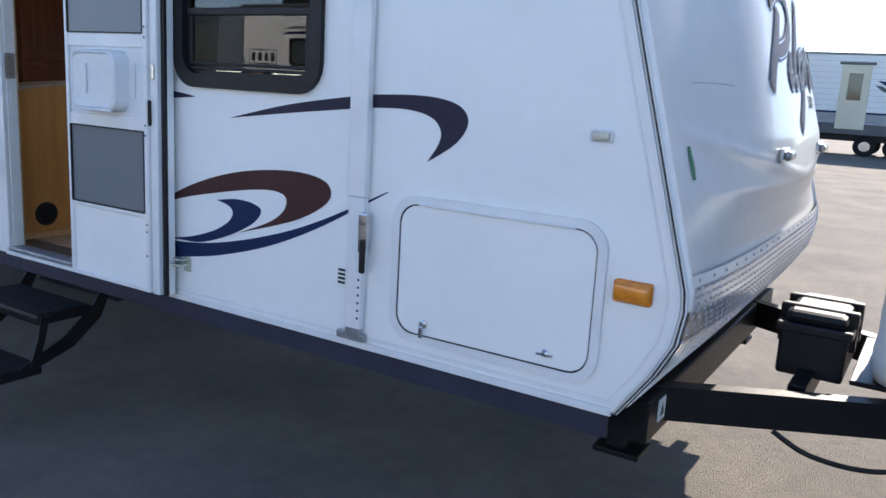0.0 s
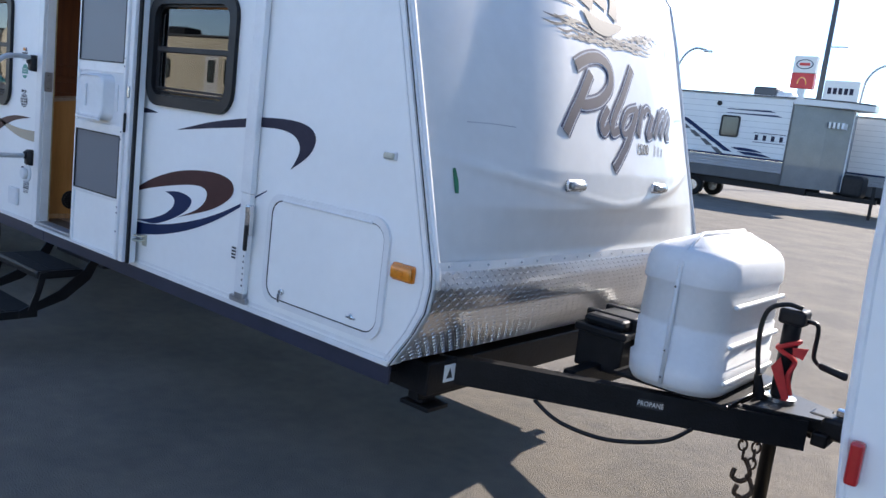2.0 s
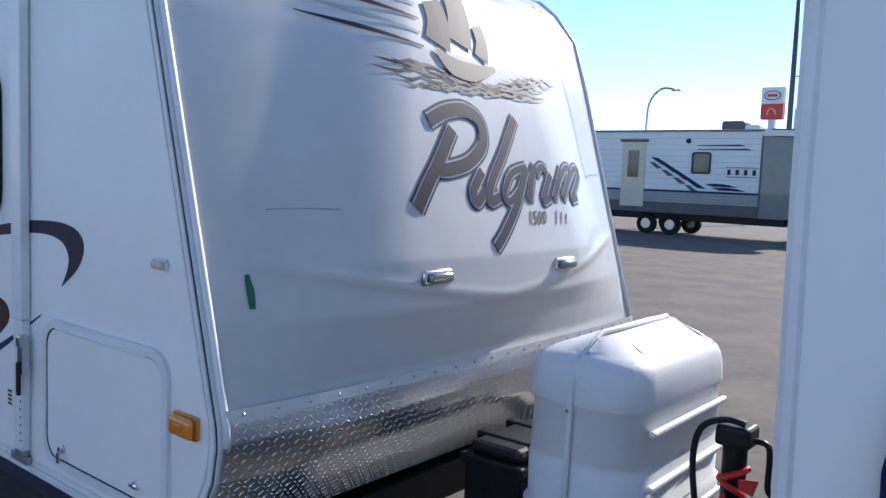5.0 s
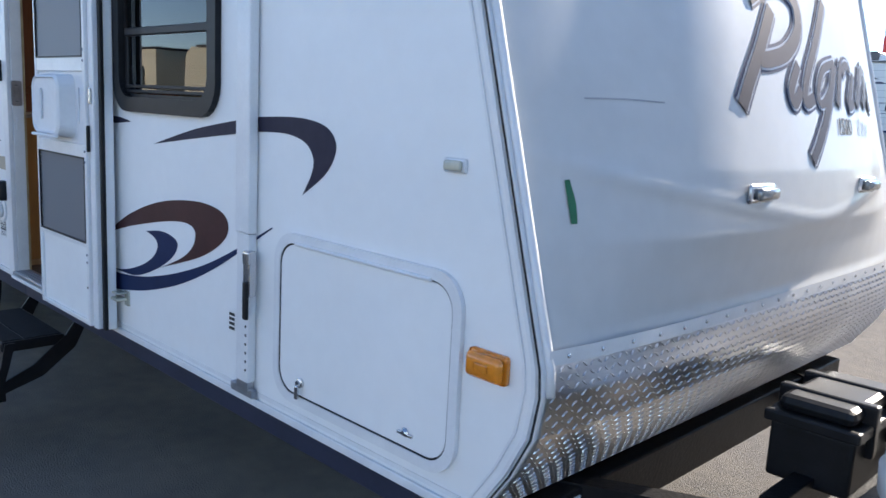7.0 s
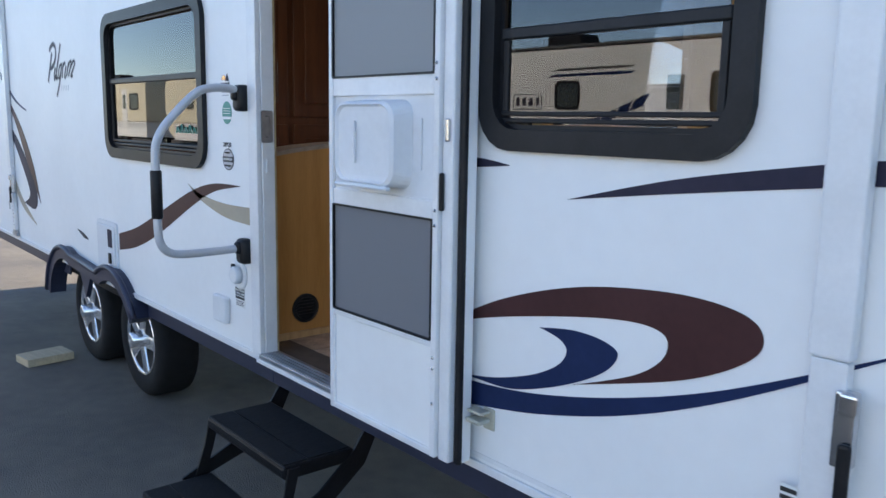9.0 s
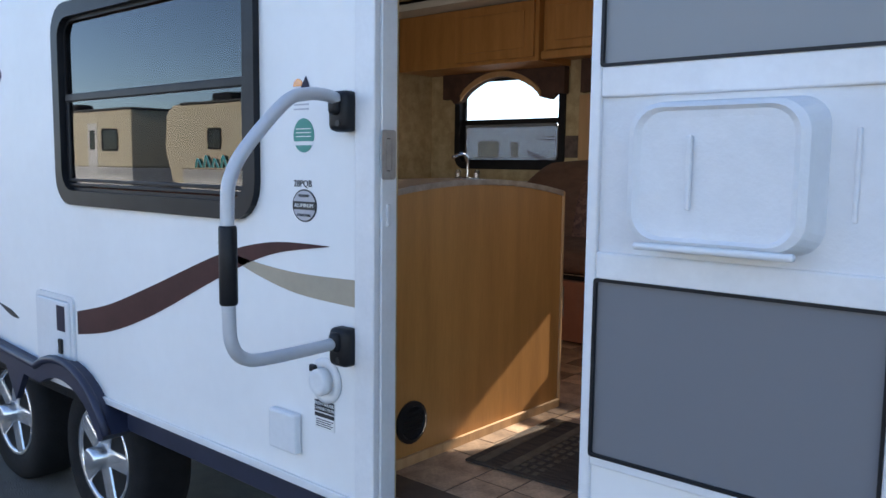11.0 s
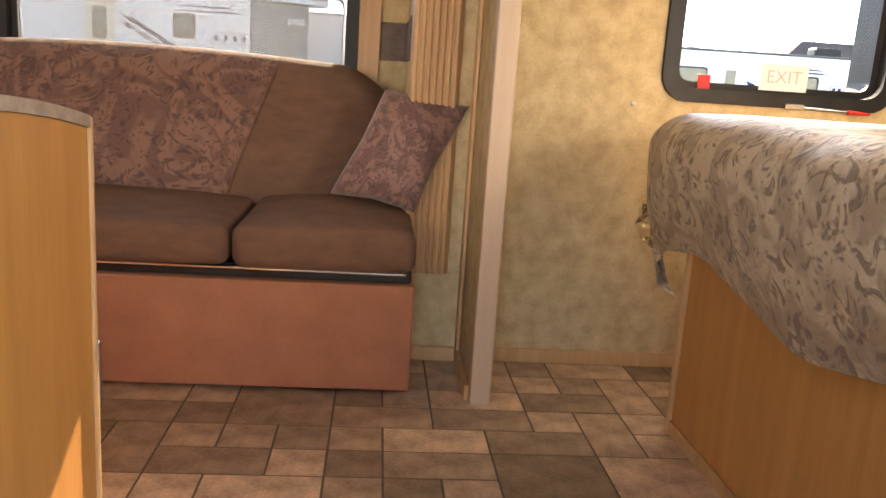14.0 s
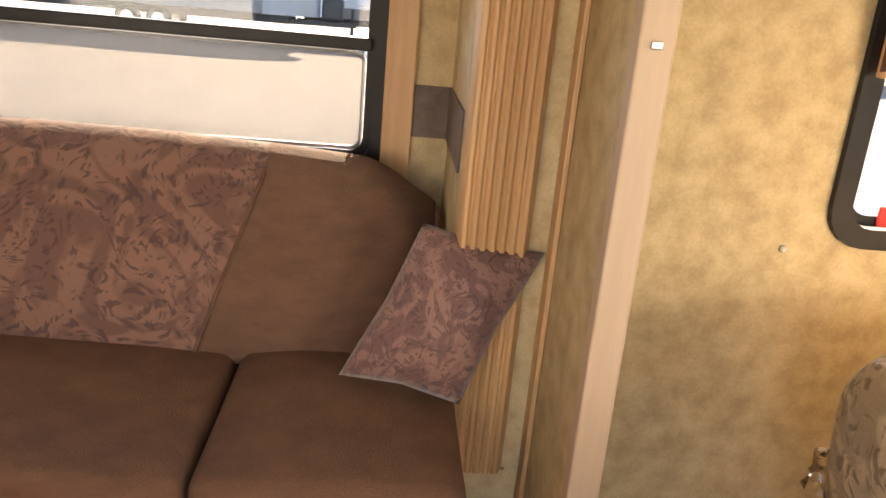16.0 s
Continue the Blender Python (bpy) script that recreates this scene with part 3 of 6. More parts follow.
plate = tagged(part("tread_plate", sheet(plateface, 60, 40), PLATE, None, "polished aluminium tread plate below the trailer's nose", True), category="tread plate")
bm = bmesh.new()
for i in range(100):
    for j in range(20):
        u, v = (i + 0.5) / 100, (j + 0.5) / 20
        c = plateface(u, v)
        t = (plateface(u, min(1, v + 0.02)) - plateface(u, v - 0.02)).normalized()
        n = Vector((0, 1, 0)).cross(t).normalized()
        n = n if n.x > 0 else -n
        s = Vector((0, 1, 0))
        a = (s * 0.8 + t * 0.6) if (i + j) % 2 else (s * 0.8 - t * 0.6)
        b = n.cross(a)
        q = [c + a * 0.0100, c + b * 0.0030, c - a * 0.0100, c - b * 0.0030]
        vs = [bm.verts.new(p + n * 0.0004) for p in q]
        tip = [bm.verts.new(c + a * 0.006 + n * 0.0028), bm.verts.new(c - a * 0.006 + n * 0.0028)]
        bm.faces.new((vs[0], vs[1], tip[1], tip[0]))
        bm.faces.new((vs[1], vs[2], tip[1]))
        bm.faces.new((vs[2], vs[3], tip[0], tip[1]))
        bm.faces.new((vs[3], vs[0], tip[0]))
bmesh.ops.recalc_face_normals(bm, faces=bm.faces[:])
tagged(part("tread_pattern", bm, PLATE, plate), kind="stuff")
def railface(u, v):
    y = 0.004 + u * (ROAD - 0.008)
    p = plateface(u, 0.97)
    return Vector((p.x + 0.006, y, 1.068 + 0.034 * v))
part("top_rail", sheet(railface, 40, 2), TRIM, plate)
for k in range(22):
    p = plateface((k + 0.5) / 22, 0.97)
    part("screw", lathe([(0.0055, 0), (0.0055, 0.002), (0.003, 0.004)], 8, "x", (p.x + 0.006, p.y, 1.085)), STEEL, plate)

# ---- things on the curb wall ----
for name, top, bottom, m in (
    ("stripe", [(-1.695, 1.415), (-1.4, 1.482), (-1.10, 1.528), (-0.99, 1.540), (-0.80, 1.545), (-0.68, 1.525), (-0.637, 1.475), (-0.675, 1.405), (-0.783, 1.333)],
     [(-1.695, 1.415), (-1.4, 1.452), (-1.10, 1.486), (-0.99, 1.496), (-0.86, 1.497), (-0.775, 1.478), (-0.737, 1.44), (-0.742, 1.395), (-0.783, 1.333)], SLATE),
    ("swirl", [(-2.12, 1.035), (-1.9, 1.138), (-1.65, 1.212), (-1.4, 1.243), (-1.24, 1.232), (-1.185, 1.192), (-1.215, 1.135), (-1.36, 1.06), (-1.65, 0.973)],
     [(-2.12, 1.033), (-1.9, 1.090), (-1.65, 1.140), (-1.5, 1.160), (-1.42, 1.155), (-1.395, 1.13), (-1.415, 1.085), (-1.49, 1.035), (-1.65, 0.972)], BROWN),
    ("swirl", [(-1.765, 1.09), (-1.66, 1.105), (-1.57, 1.10), (-1.525, 1.075), (-1.57, 1.02), (-1.70, 0.955), (-1.86, 0.905), (-2.0, 0.90)],
     [(-1.765, 1.09), (-1.70, 1.075), (-1.675, 1.05), (-1.70, 1.01), (-1.78, 0.965), (-1.90, 0.925), (-2.0, 0.905), (-2.1, 0.893)], NAVY),
    ("swirl", [(-2.12, 0.885), (-1.95, 0.892), (-1.75, 0.920), (-1.5, 0.982), (-1.25, 1.07), (-0.935, 1.218)],
     [(-2.12, 0.805), (-1.95, 0.830), (-1.75, 0.868), (-1.5, 0.940), (-1.25, 1.045), (-0.935, 1.214)], NAVY),
    ("stripe", [(-2.13, 1.498), (-2.0, 1.499), (-1.89, 1.486)], [(-2.13, 1.465), (-2.0, 1.475), (-1.89, 1.484)], SLATE),
    ("stripe", [(-3.403, 1.322), (-3.65, 1.315), (-3.9, 1.26), (-4.3, 1.12), (-4.6, 1.02), (-4.86, 0.96)], [(-3.403, 1.320), (-3.65, 1.28), (-3.9, 1.19), (-4.3, 1.02), (-4.6, 0.92), (-4.86, 0.87)], BROWN),
    ("stripe", [(-3.91, 1.295), (-3.78, 1.26), (-3.55, 1.24), (-3.30, 1.243)], [(-3.91, 1.293), (-3.78, 1.235), (-3.55, 1.185), (-3.30, 1.173)], TAN),
    ("swirl", [(-7.3, 1.75), (-6.9, 1.52), (-6.6, 1.25), (-6.45, 0.98)], [(-7.3, 1.74), (-7.0, 1.5), (-6.75, 1.25), (-6.45, 0.98)], BROWN),
    ("swirl", [(-7.3, 1.55), (-6.9, 1.35), (-6.55, 1.08), (-6.6, 0.93), (-6.9, 0.95)], [(-7.3, 1.52), (-7.0, 1.3), (-6.75, 1.08), (-6.75, 1.0), (-6.9, 0.95)], SLATE),
    ("swirl", [(-7.3, 1.25), (-7.0, 1.0), (-6.6, 0.82)], [(-7.3, 1.18), (-7.0, 0.93), (-6.6, 0.815)], TAN),
    ("swirl", [(-7.4, 1.9), (-7.0, 1.7), (-6.7, 1.62)], [(-7.4, 1.85), (-7.0, 1.68), (-6.7, 1.61)], NAVY),
    ("stripe", [(-5.62, 0.90), (-5.5, 0.885), (-5.42, 0.86)], [(-5.62, 0.895), (-5.5, 0.86), (-5.42, 0.855)], INK),
):
    swoosh(name, top, bottom, m, wall)
def wall_ribbon(name, pts, width, material, lift):
    """A flat painted stroke in (x, z) on the curb wall."""
    L = [Vector(p) for p in smooth_line(pts, 4)]
    bm = bmesh.new()
    rows = []
    for i, p in enumerate(L):
        d = (L[min(i + 1, len(L) - 1)] - L[max(i - 1, 0)]).normalized()
        n = Vector((-d.y, d.x)) * width / 2
        rows.append([bm.verts.new((c.x, -lift, c.y)) for c in (p + n, p - n)])
    for A, B in zip(rows, rows[1:]):
        bm.faces.new((A[0], B[0], B[1], A[1]))
    return part(name, bm, material, wall)


for k, (pts, w) in enumerate(strokes):
    q = [(-6.10 + (a - 0.709) * 0.47, 1.705 + (b - 1.50) * 0.64) for a, b in pts]
    wall_ribbon("emblem_stroke", q, w * 0.55 + 0.014, SILVER, 0.0010 + 0.00004 * k)
    wall_ribbon("emblem_stroke", q, w * 0.55, SLATE, 0.0018 + 0.00004 * k)
for k in range(4):
    wall_ribbon("emblem_bar", [(-5.80 + 0.045 * k, 1.735), (-5.785 + 0.045 * k, 1.765)], 0.012, SILVER, 0.001)


def side_window(name, hole, label, panes, inside=False):
    x0, x1, z0, z1 = hole
    w = tagged(new(name), label, "window", kind="structure")
    O, I = rrect(x0 - 0.035, x1 + 0.035, z0 - 0.035, z1 + 0.035, 0.11), rrect(x0 + 0.018, x1 - 0.018, z0 + 0.018, z1 - 0.018, 0.075)
    part("outer_frame", ring(O, I, -0.022, -0.0008), BLACK, w)
    part("inner_frame", ring(rrect(x0 - 0.02, x1 + 0.02, z0 - 0.02, z1 + 0.02, 0.09), I, 0.0625, 0.075), BLACK, w)
    part("liner", ring(rrect(x0 + 0.004, x1 - 0.004, z0 + 0.004, z1 - 0.004, 0.08), I, -0.0005, 0.062), BLACK, w)
    I2 = rrect(x0 + 0.030, x1 - 0.030, z0 + 0.030, z1 - 0.030, 0.06)
    part("sash", ring(rrect(x0 + 0.016, x1 - 0.016, z0 + 0.016, z1 - 0.016, 0.073), I2, 0.002, 0.016), BLACK, w)
    zm = z0 + (z1 - z0) * panes
    part("crossbar", box(x0 + 0.03, x1 - 0.03, -0.006, 0.014, zm - 0.014, zm + 0.014, 0.004), BLACK, w)
    for k in range(2):
        part("sash_rail", box(x0 + 0.03, x1 - 0.03, -0.004, 0.010, z0 + 0.034 + 0.017 * k, z0 + 0.046 + 0.017 * k, 0.003), BLACK, w)
    part("sash_rail", box(x0 + 0.034, x0 + 0.052, -0.002, 0.010, z0 + 0.05, zm - 0.014, 0.003), BLACK, w)
    part("sash_rail", box(x1 - 0.052, x1 - 0.034, -0.002, 0.010, z0 + 0.05, zm - 0.014, 0.003), BLACK, w)
    for a, b in ((z0 + 0.04, zm - 0.012), (zm + 0.012, z1 - 0.04)):
        g = part("pane", box(x0 + 0.04, x1 - 0.04, 0.004, 0.008, a, b), GLASS, w)
        g.visible_shadow = False
    return w


side_window("window_1", WIN_F, "dark-framed tinted bedroom window on a white trailer wall", 0.51)
w2 = side_window("window_2", WIN_R, "dark-framed tinted living-room window with pen lettering", 0.54)
for k in range(6):
    part("pen_mark", tube(smooth_line([(-4.02 + 0.045 * k, -0.001, 1.52), (-4.01 + 0.045 * k, -0.001, 1.545 + 0.01 * (k % 2)), (-3.99 + 0.045 * k, -0.001, 1.52)], 4), 0.003, 5), TEAL, w2)

# entry doorway frame
frame_d = tagged(new("door_frame"), "white aluminium entry door frame", "door frame", kind="structure")
a, b, c, d = DOOR
part("jamb", join(box(a - 0.068, a + 0.002, -0.022, -0.0008, BOT, d + 0.03, 0.004), box(a, a + 0.008, -0.0005, 0.05, BOT + 0.02, d, 0.002)), TRIM, frame_d)
part("jamb", join(box(b - 0.002, b + 0.02, -0.022, -0.0008, BOT, d + 0.03, 0.004), box(b - 0.018, b, 0.0, 0.05, BOT + 0.02, d, 0.004), box(b - 0.012, b, -0.03, 0.0, BOT + 0.02, d, 0.003)), TRIM, frame_d)
part("head", box(a, b, -0.022, 0.05, d - 0.03, d + 0.03, 0.004), TRIM, frame_d)
part("sill", join(box(a, b, -0.028, 0.06, BOT + 0.008, FLOOR + 0.006, 0.003), *[box(a + 0.02, b - 0.02, -0.02 + 0.018 * k, -0.012 + 0.018 * k, FLOOR + 0.006, FLOOR + 0.010) for k in range(4)]), GREYTRIM, frame_d)
part("strike_plate", join(ring(rrect(-0.012, 0.036, 1.50, 1.62, 0.008), rrect(0.002, 0.022, 1.52, 1.60, 0.006), 0.0, 0.003, "yz"), box(0.0, 0.003, 0.003, 0.021, 1.522, 1.598)), GREYTRIM, frame_d).matrix_basis = pose(a + 0.0095, 0.006, 0)
part("strike_slot", box(a + 0.0082, a + 0.0092, 0.008, 0.028, 1.52, 1.60), BLACK, frame_d)
part("catch", box(a + 0.008, a + 0.014, 0.012, 0.024, 1.385, 1.44, 0.003), TRIM, frame_d)
part("inner_trim", box(b + 0.0, b + 0.045, 0.0625, 0.078, FLOOR, d + 0.04, 0.004), POSTWOOD, frame_d)
part("inner_trim", box(b - 0.043, b, 0.0505, 0.0775, FLOOR, d, 0.003), POSTWOOD, frame_d)
part("hinge_gasket", box(b + 0.0215, b + 0.034, -0.052, -0.030, BOT + 0.03, d - 0.02, 0.006), BLACK, frame_d)

# screen door and main door, folded back together against the wall
DX0, DX1 = b + 0.030, -1.985
door = thing("entry_door", "white entry door with a screen panel, folded fully open", "door", (0, 0, 0))
part("main_leaf", box(DX0 + 0.01, DX1, -0.062, -0.022, BOT + 0.012, d - 0.01, 0.006), WHITE, door)
part("edge_gasket_and_gap_shade", box(DX1 - 0.016, DX1 + 0.005, -0.074, -0.058, BOT + 0.012, d - 0.01, 0.004), BLACK, door)
sx0, sx1 = DX0 + 0.0, DX1 - 0.062
y0, y1 = -0.105, -0.075
fr = part("screen_frame", join(box(sx0, sx0 + 0.022, y0, y1, BOT + 0.02, d - 0.03, 0.004), box(sx1 - 0.022, sx1, y0, y1, BOT + 0.02, d - 0.03, 0.004),
     *[box(sx0 + 0.022, sx1 - 0.022, y0 + 0.001, y1 - 0.001, z0, z1, 0.004) for z0, z1 in ((BOT + 0.02, BOT + 0.04), (0.985, 1.005), (1.335, 1.385), (1.66, 1.715), (d - 0.06, d - 0.03))]), TRIM, door)
part("latch_rail", box(sx1 + 0.001, DX1 - 0.018, -0.092, -0.063, BOT + 0.015, d - 0.015, 0.005), TRIM, door)
part("kick_panel", box(sx0 + 0.022, sx1 - 0.022, -0.094, -0.086, BOT + 0.04, 0.985), WHITE, door)
part("lower_screen", box(sx0 + 0.022, sx1 - 0.022, -0.098, -0.0965, 1.005, 1.335), SCREEN, door)
part("spline", ring(rrect(sx0 + 0.020, sx1 - 0.020, 1.003, 1.337, 0.006, 2), rrect(sx0 + 0.026, sx1 - 0.026, 1.009, 1.331, 0.004, 2), -0.1065, -0.100), BLACK, door)
part("upper_screen", box(sx0 + 0.022, sx1 - 0.022, -0.098, -0.0965, 1.715, d - 0.06), SCREENTOP, door)
part("spline", ring(rrect(sx0 + 0.020, sx1 - 0.020, 1.713, d - 0.058, 0.006, 2), rrect(sx0 + 0.026, sx1 - 0.026, 1.719, d - 0.064, 0.004, 2), -0.1065, -0.100), BLACK, door)
part("door_window", ring(rrect(DX0 + 0.17, DX1 - 0.14, 1.74, 2.32, 0.05), rrect(DX0 + 0.2, DX1 - 0.17, 1.77, 2.29, 0.04), -0.072, -0.0625), GREYTRIM, door)
TRAY0, TRAY1 = 0.105, 0.395
sp = part("slide_panel", box(sx0 + 0.022, sx1 - 0.022, -0.094, -0.084, 1.385, 1.66), TANKW, door)
bm = bmesh.new()
loops = []
for grow, r_, yy in ((0.012, 0.045, -0.0942), (0.0, 0.05, -0.150), (-0.012, 0.045, -0.157), (-0.022, 0.04, -0.150), (-0.04, 0.035, -0.149)):
    loops.append([bm.verts.new((a_, yy, b_)) for a_, b_ in rrect(sx0 + TRAY0 - grow, sx0 + TRAY1 + grow, 1.412 - grow * 0.6, 1.642 + grow * 0.6, r_, 6)])
for A, B in zip(loops, loops[1:]):
    for k in range(len(A)):
        bm.faces.new((A[k], A[(k + 1) % len(A)], B[(k + 1) % len(A)], B[k]))
bm.faces.new(loops[-1])
bmesh.ops.recalc_face_normals(bm, faces=bm.faces[:])
part("raised_tray", bm, TANKW, sp)
part("lip", box(sx0 + TRAY0 + 0.02, sx0 + TRAY1 - 0.01, -0.168, -0.151, 1.402, 1.414, 0.005), TANKW, sp)
part("pull", box(sx0 + TRAY0 + 0.105, sx0 + TRAY0 + 0.113, -0.160, -0.1495, 1.47, 1.59, 0.003), TANKW, sp)
part("pull", box(sx1 - 0.085, sx1 - 0.078, -0.100, -0.0945, 1.46, 1.60, 0.002), TANKW, sp)
part("screen_latch", box(sx1 + 0.004, sx1 + 0.014, -0.106, -0.0925, 1.36, 1.46, 0.004), BLACK, door, "black screen door latch")
part("lock", box(sx1 + 0.02, sx1 + 0.034, -0.102, -0.0925, 1.54, 1.60, 0.004), STEEL, door)
for z in (0.93, 0.96, 1.36, 1.32, 1.70, 1.74, 0.83):
    part("rivet", lathe([(0.005, 0.0), (0.005, -0.003), (0.002, -0.005)], 8, "y", (sx1 - 0.009, y0, z)), STEEL, door)
for z in (0.95, 1.55, 2.2):
    h = part("hinge", join(box(b + 0.010, b + 0.045, -0.0685, -0.0545, z - 0.07, z - 0.012, 0.003), box(b + 0.012, b + 0.052, -0.071, -0.054, z - 0.010, z + 0.025, 0.003),
                           box(b + 0.010, b + 0.045, -0.0685, -0.0545, z + 0.027, z + 0.07, 0.003)), TRIM, door, "white strap hinge")
    for dz in (-0.05, -0.03, 0.0, 0.015, 0.04, 0.055):
        part("rivet", lathe([(0.0045, 0.0), (0.0045, -0.002), (0.002, -0.004)], 8, "y", (b + 0.036, -0.0712, z + dz)), STEEL, h)
hold = thing("door_holdback", "clear plastic door holdback on the trailer wall", "door catch", (-1.935, -0.001, 0.80))
part("plate", box(-0.02, 0.02, -0.006, 0.0, -0.03, 0.03, 0.002), CLEARL, hold)
part("arm", box(-0.045, 0.01, -0.05, -0.008, -0.008, 0.004, 0.003), CLEARL, hold)
part("arm", box(-0.045, 0.01, -0.045, -0.008, 0.018, 0.026, 0.003), CLEARL, hold)

# grab handle
gh = thing("grab_handle", "silver tubular grab handle with black end mounts", "grab handle", (-3.318, 0, 0))
path = smooth_line([(0.005, -0.045, 1.690), (0.01, -0.09, 1.700), (0.02, -0.16, 1.697), (0.02, -0.22, 1.675), (0.015, -0.32, 1.575), (0.01, -0.36, 1.51), (0.008, -0.37, 1.44), (0.008, -0.37, 1.20), (0.006, -0.36, 1.13), (0.0, -0.325, 1.095), (0.0, -0.27, 1.085), (0.0, -0.12, 1.085), (0.0, -0.045, 1.088)], 6)
part("tube", tube(path, 0.0155, 14), mat("satin_silver_tube", (0.58, 0.59, 0.61), 0.4, metal=0.1, vary=0.1), gh, "", True)
part("grip", tube([(0.008, -0.37, 1.225), (0.008, -0.37, 1.23), (0.008, -0.37, 1.395), (0.008, -0.37, 1.40)], [0.018, 0.0205, 0.0205, 0.018], 14), BLACK, gh, "black foam grip", True)
for z in (1.665, 1.075):
    mnt = part("mount", join(box(-0.032, 0.038, -0.055, -0.001, z - 0.05, z + 0.05, 0.018, 3), box(-0.015, 0.02, -0.07, -0.03, z - 0.01, z + 0.04, 0.012, 3)), BLACK, gh, "", True)
    for dz in (-0.03, 0.005):
        part("bolt_hole", lathe([(0.008, 0.0), (0.008, -0.002)], 10, "y", (0.012, -0.0555, z + dz)), INK, mnt)

# wall fittings near the door
fil = thing("water_inlet", "white round fresh water inlet cap on the wall", "water inlet", (-3.415, 0, 0.962))
part("flange", lathe([(0.062, -0.001), (0.062, -0.006), (0.045, -0.012), (0.042, -0.008)], 28, "y"), TANKW, fil, "", True)
part("cap", lathe([(0.036, -0.006), (0.036, -0.03), (0.030, -0.036), (0.02, -0.034)], 24, "y"), TANKW, fil, "", True)
part("keeper", box(-0.05, -0.025, -0.02, -0.008, 0.02, 0.04, 0.004), BLACK, fil)
st = thing("warning_label", "black and white fresh water connection label", "label", (-3.42, 0, 0.875))
part("backing", box(-0.04, 0.04, -0.0022, -0.0005, -0.05, 0.03, 0), PAPER, st)
part("band", box(-0.039, 0.039, -0.0036, -0.0023, -0.002, 0.029), INK, st)
words("lettering", "FRESH WATER", 0.012, PAPER, st, (0, -0.0042, 0.020))
words("lettering", "CONNECTION", 0.012, PAPER, st, (0, -0.0042, 0.007))
part("band", box(-0.039, 0.039, -0.0036, -0.0023, -0.016, -0.006), INK, st)
for k in range(4):
    part("print_line", box(-0.034, 0.034 - 0.008 * (k % 2), -0.0032, -0.0023, -0.025 - 0.006 * k, -0.023 - 0.006 * k), SLATE, st)
ob = thing("outlet_cover", "white square outlet cover on the trailer wall", "outlet cover", (-3.56, 0, 0.79))
part("cover", box(-0.075, 0.045, -0.028, -0.001, -0.055, 0.06, 0.008, 2), TANKW, ob)
lg = thing("oval_badge", "black and silver oval bonded aluminum badge", "badge", (-3.50, 0, 1.424))
ell = lambda r1, r2: [(r1 * math.cos(2 * math.pi * k / 36), r2 * math.sin(2 * math.pi * k / 36)) for k in range(36)]
part("oval", poly(ell(0.05, 0.044), -0.0018, -0.0005), INK, lg)
part("oval", poly(ell(0.046, 0.04), -0.0026, -0.0019), SILVER, lg)
part("band", box(-0.046, 0.046, -0.0034, -0.0027, -0.011, 0.011), INK, lg)
words("lettering", "ALUMINUM", 0.015, PAPER, lg, (0, -0.0042, 0))
words("lettering", "BONDED", 0.0105, INK, lg, (0, -0.0036, 0.026))
words("lettering", "STRUCTURE", 0.0105, INK, lg, (0, -0.0036, -0.026))
mc = thing("model_code", "black italic model code lettering on the wall", "lettering", (-3.507, 0, 1.482))
words("lettering", "28PQB", 0.026, INK, mc, (0, -0.0012, 0))
ts = thing("round_sticker", "teal and white round dealer sticker", "sticker", (-3.502, 0, 1.61))
part("disc", poly([(0.042 * math.cos(t), 0.045 * math.sin(t)) for t in [radians(a) for a in range(-20, 201, 10)]], -0.0018, -0.0005), TEAL, ts)
part("base", poly([(0.042 * math.cos(t), 0.045 * math.sin(t)) for t in [radians(a) for a in range(215, 326, 10)]], -0.0018, -0.0005), TEAL, ts)
for k in range(3):
    part("print_line", box(-0.03, 0.03, -0.0027, -0.0019, -0.004 + 0.010 * k, -0.0015 + 0.010 * k), PAPER, ts)
cs = thing("maker_sticker", "small maker's emblem in orange and grey", "sticker", (-3.512, 0, 1.735))
part("sun_shape", poly([(-0.012 + 0.02 * math.cos(radians(a)), 0.004 + 0.02 * math.sin(radians(a))) for a in range(0, 181, 15)], -0.0018, -0.0005), AMBER, cs)
part("peak_shape", poly([(0.0, 0.0), (0.022, 0.03), (0.036, 0.0)], -0.0027, -0.0019), SLATE, cs)
part("name_bar", box(-0.038, 0.038, -0.0018, -0.0005, -0.016, -0.006), INK, cs)
for k in range(3):
    part("print_line", box(-0.03, 0.03, -0.0018, -0.0005, -0.034 - 0.012 * k, -0.030 - 0.012 * k), SILVER, cs)
wp = thing("power_inlet", "white hinged power hatch with printed label", "hatch", (-5.02, 0, 0.85))
part("flange", ring(rrect(-0.19, 0.14, -0.14, 0.16, 0.03), rrect(-0.17, 0.12, -0.12, 0.14, 0.02), -0.012, -0.001), TANKW, wp)
part("lid", box(-0.168, 0.118, -0.02, -0.001, -0.118, 0.138, 0.006), TANKW, wp)
part("label_print", box(0.02, 0.09, -0.0215, -0.0201, 0.02, 0.12), SLATE, wp)
part("latch", box(0.04, 0.07, -0.03, -0.0201, -0.07, -0.01, 0.004), BLACK, wp)

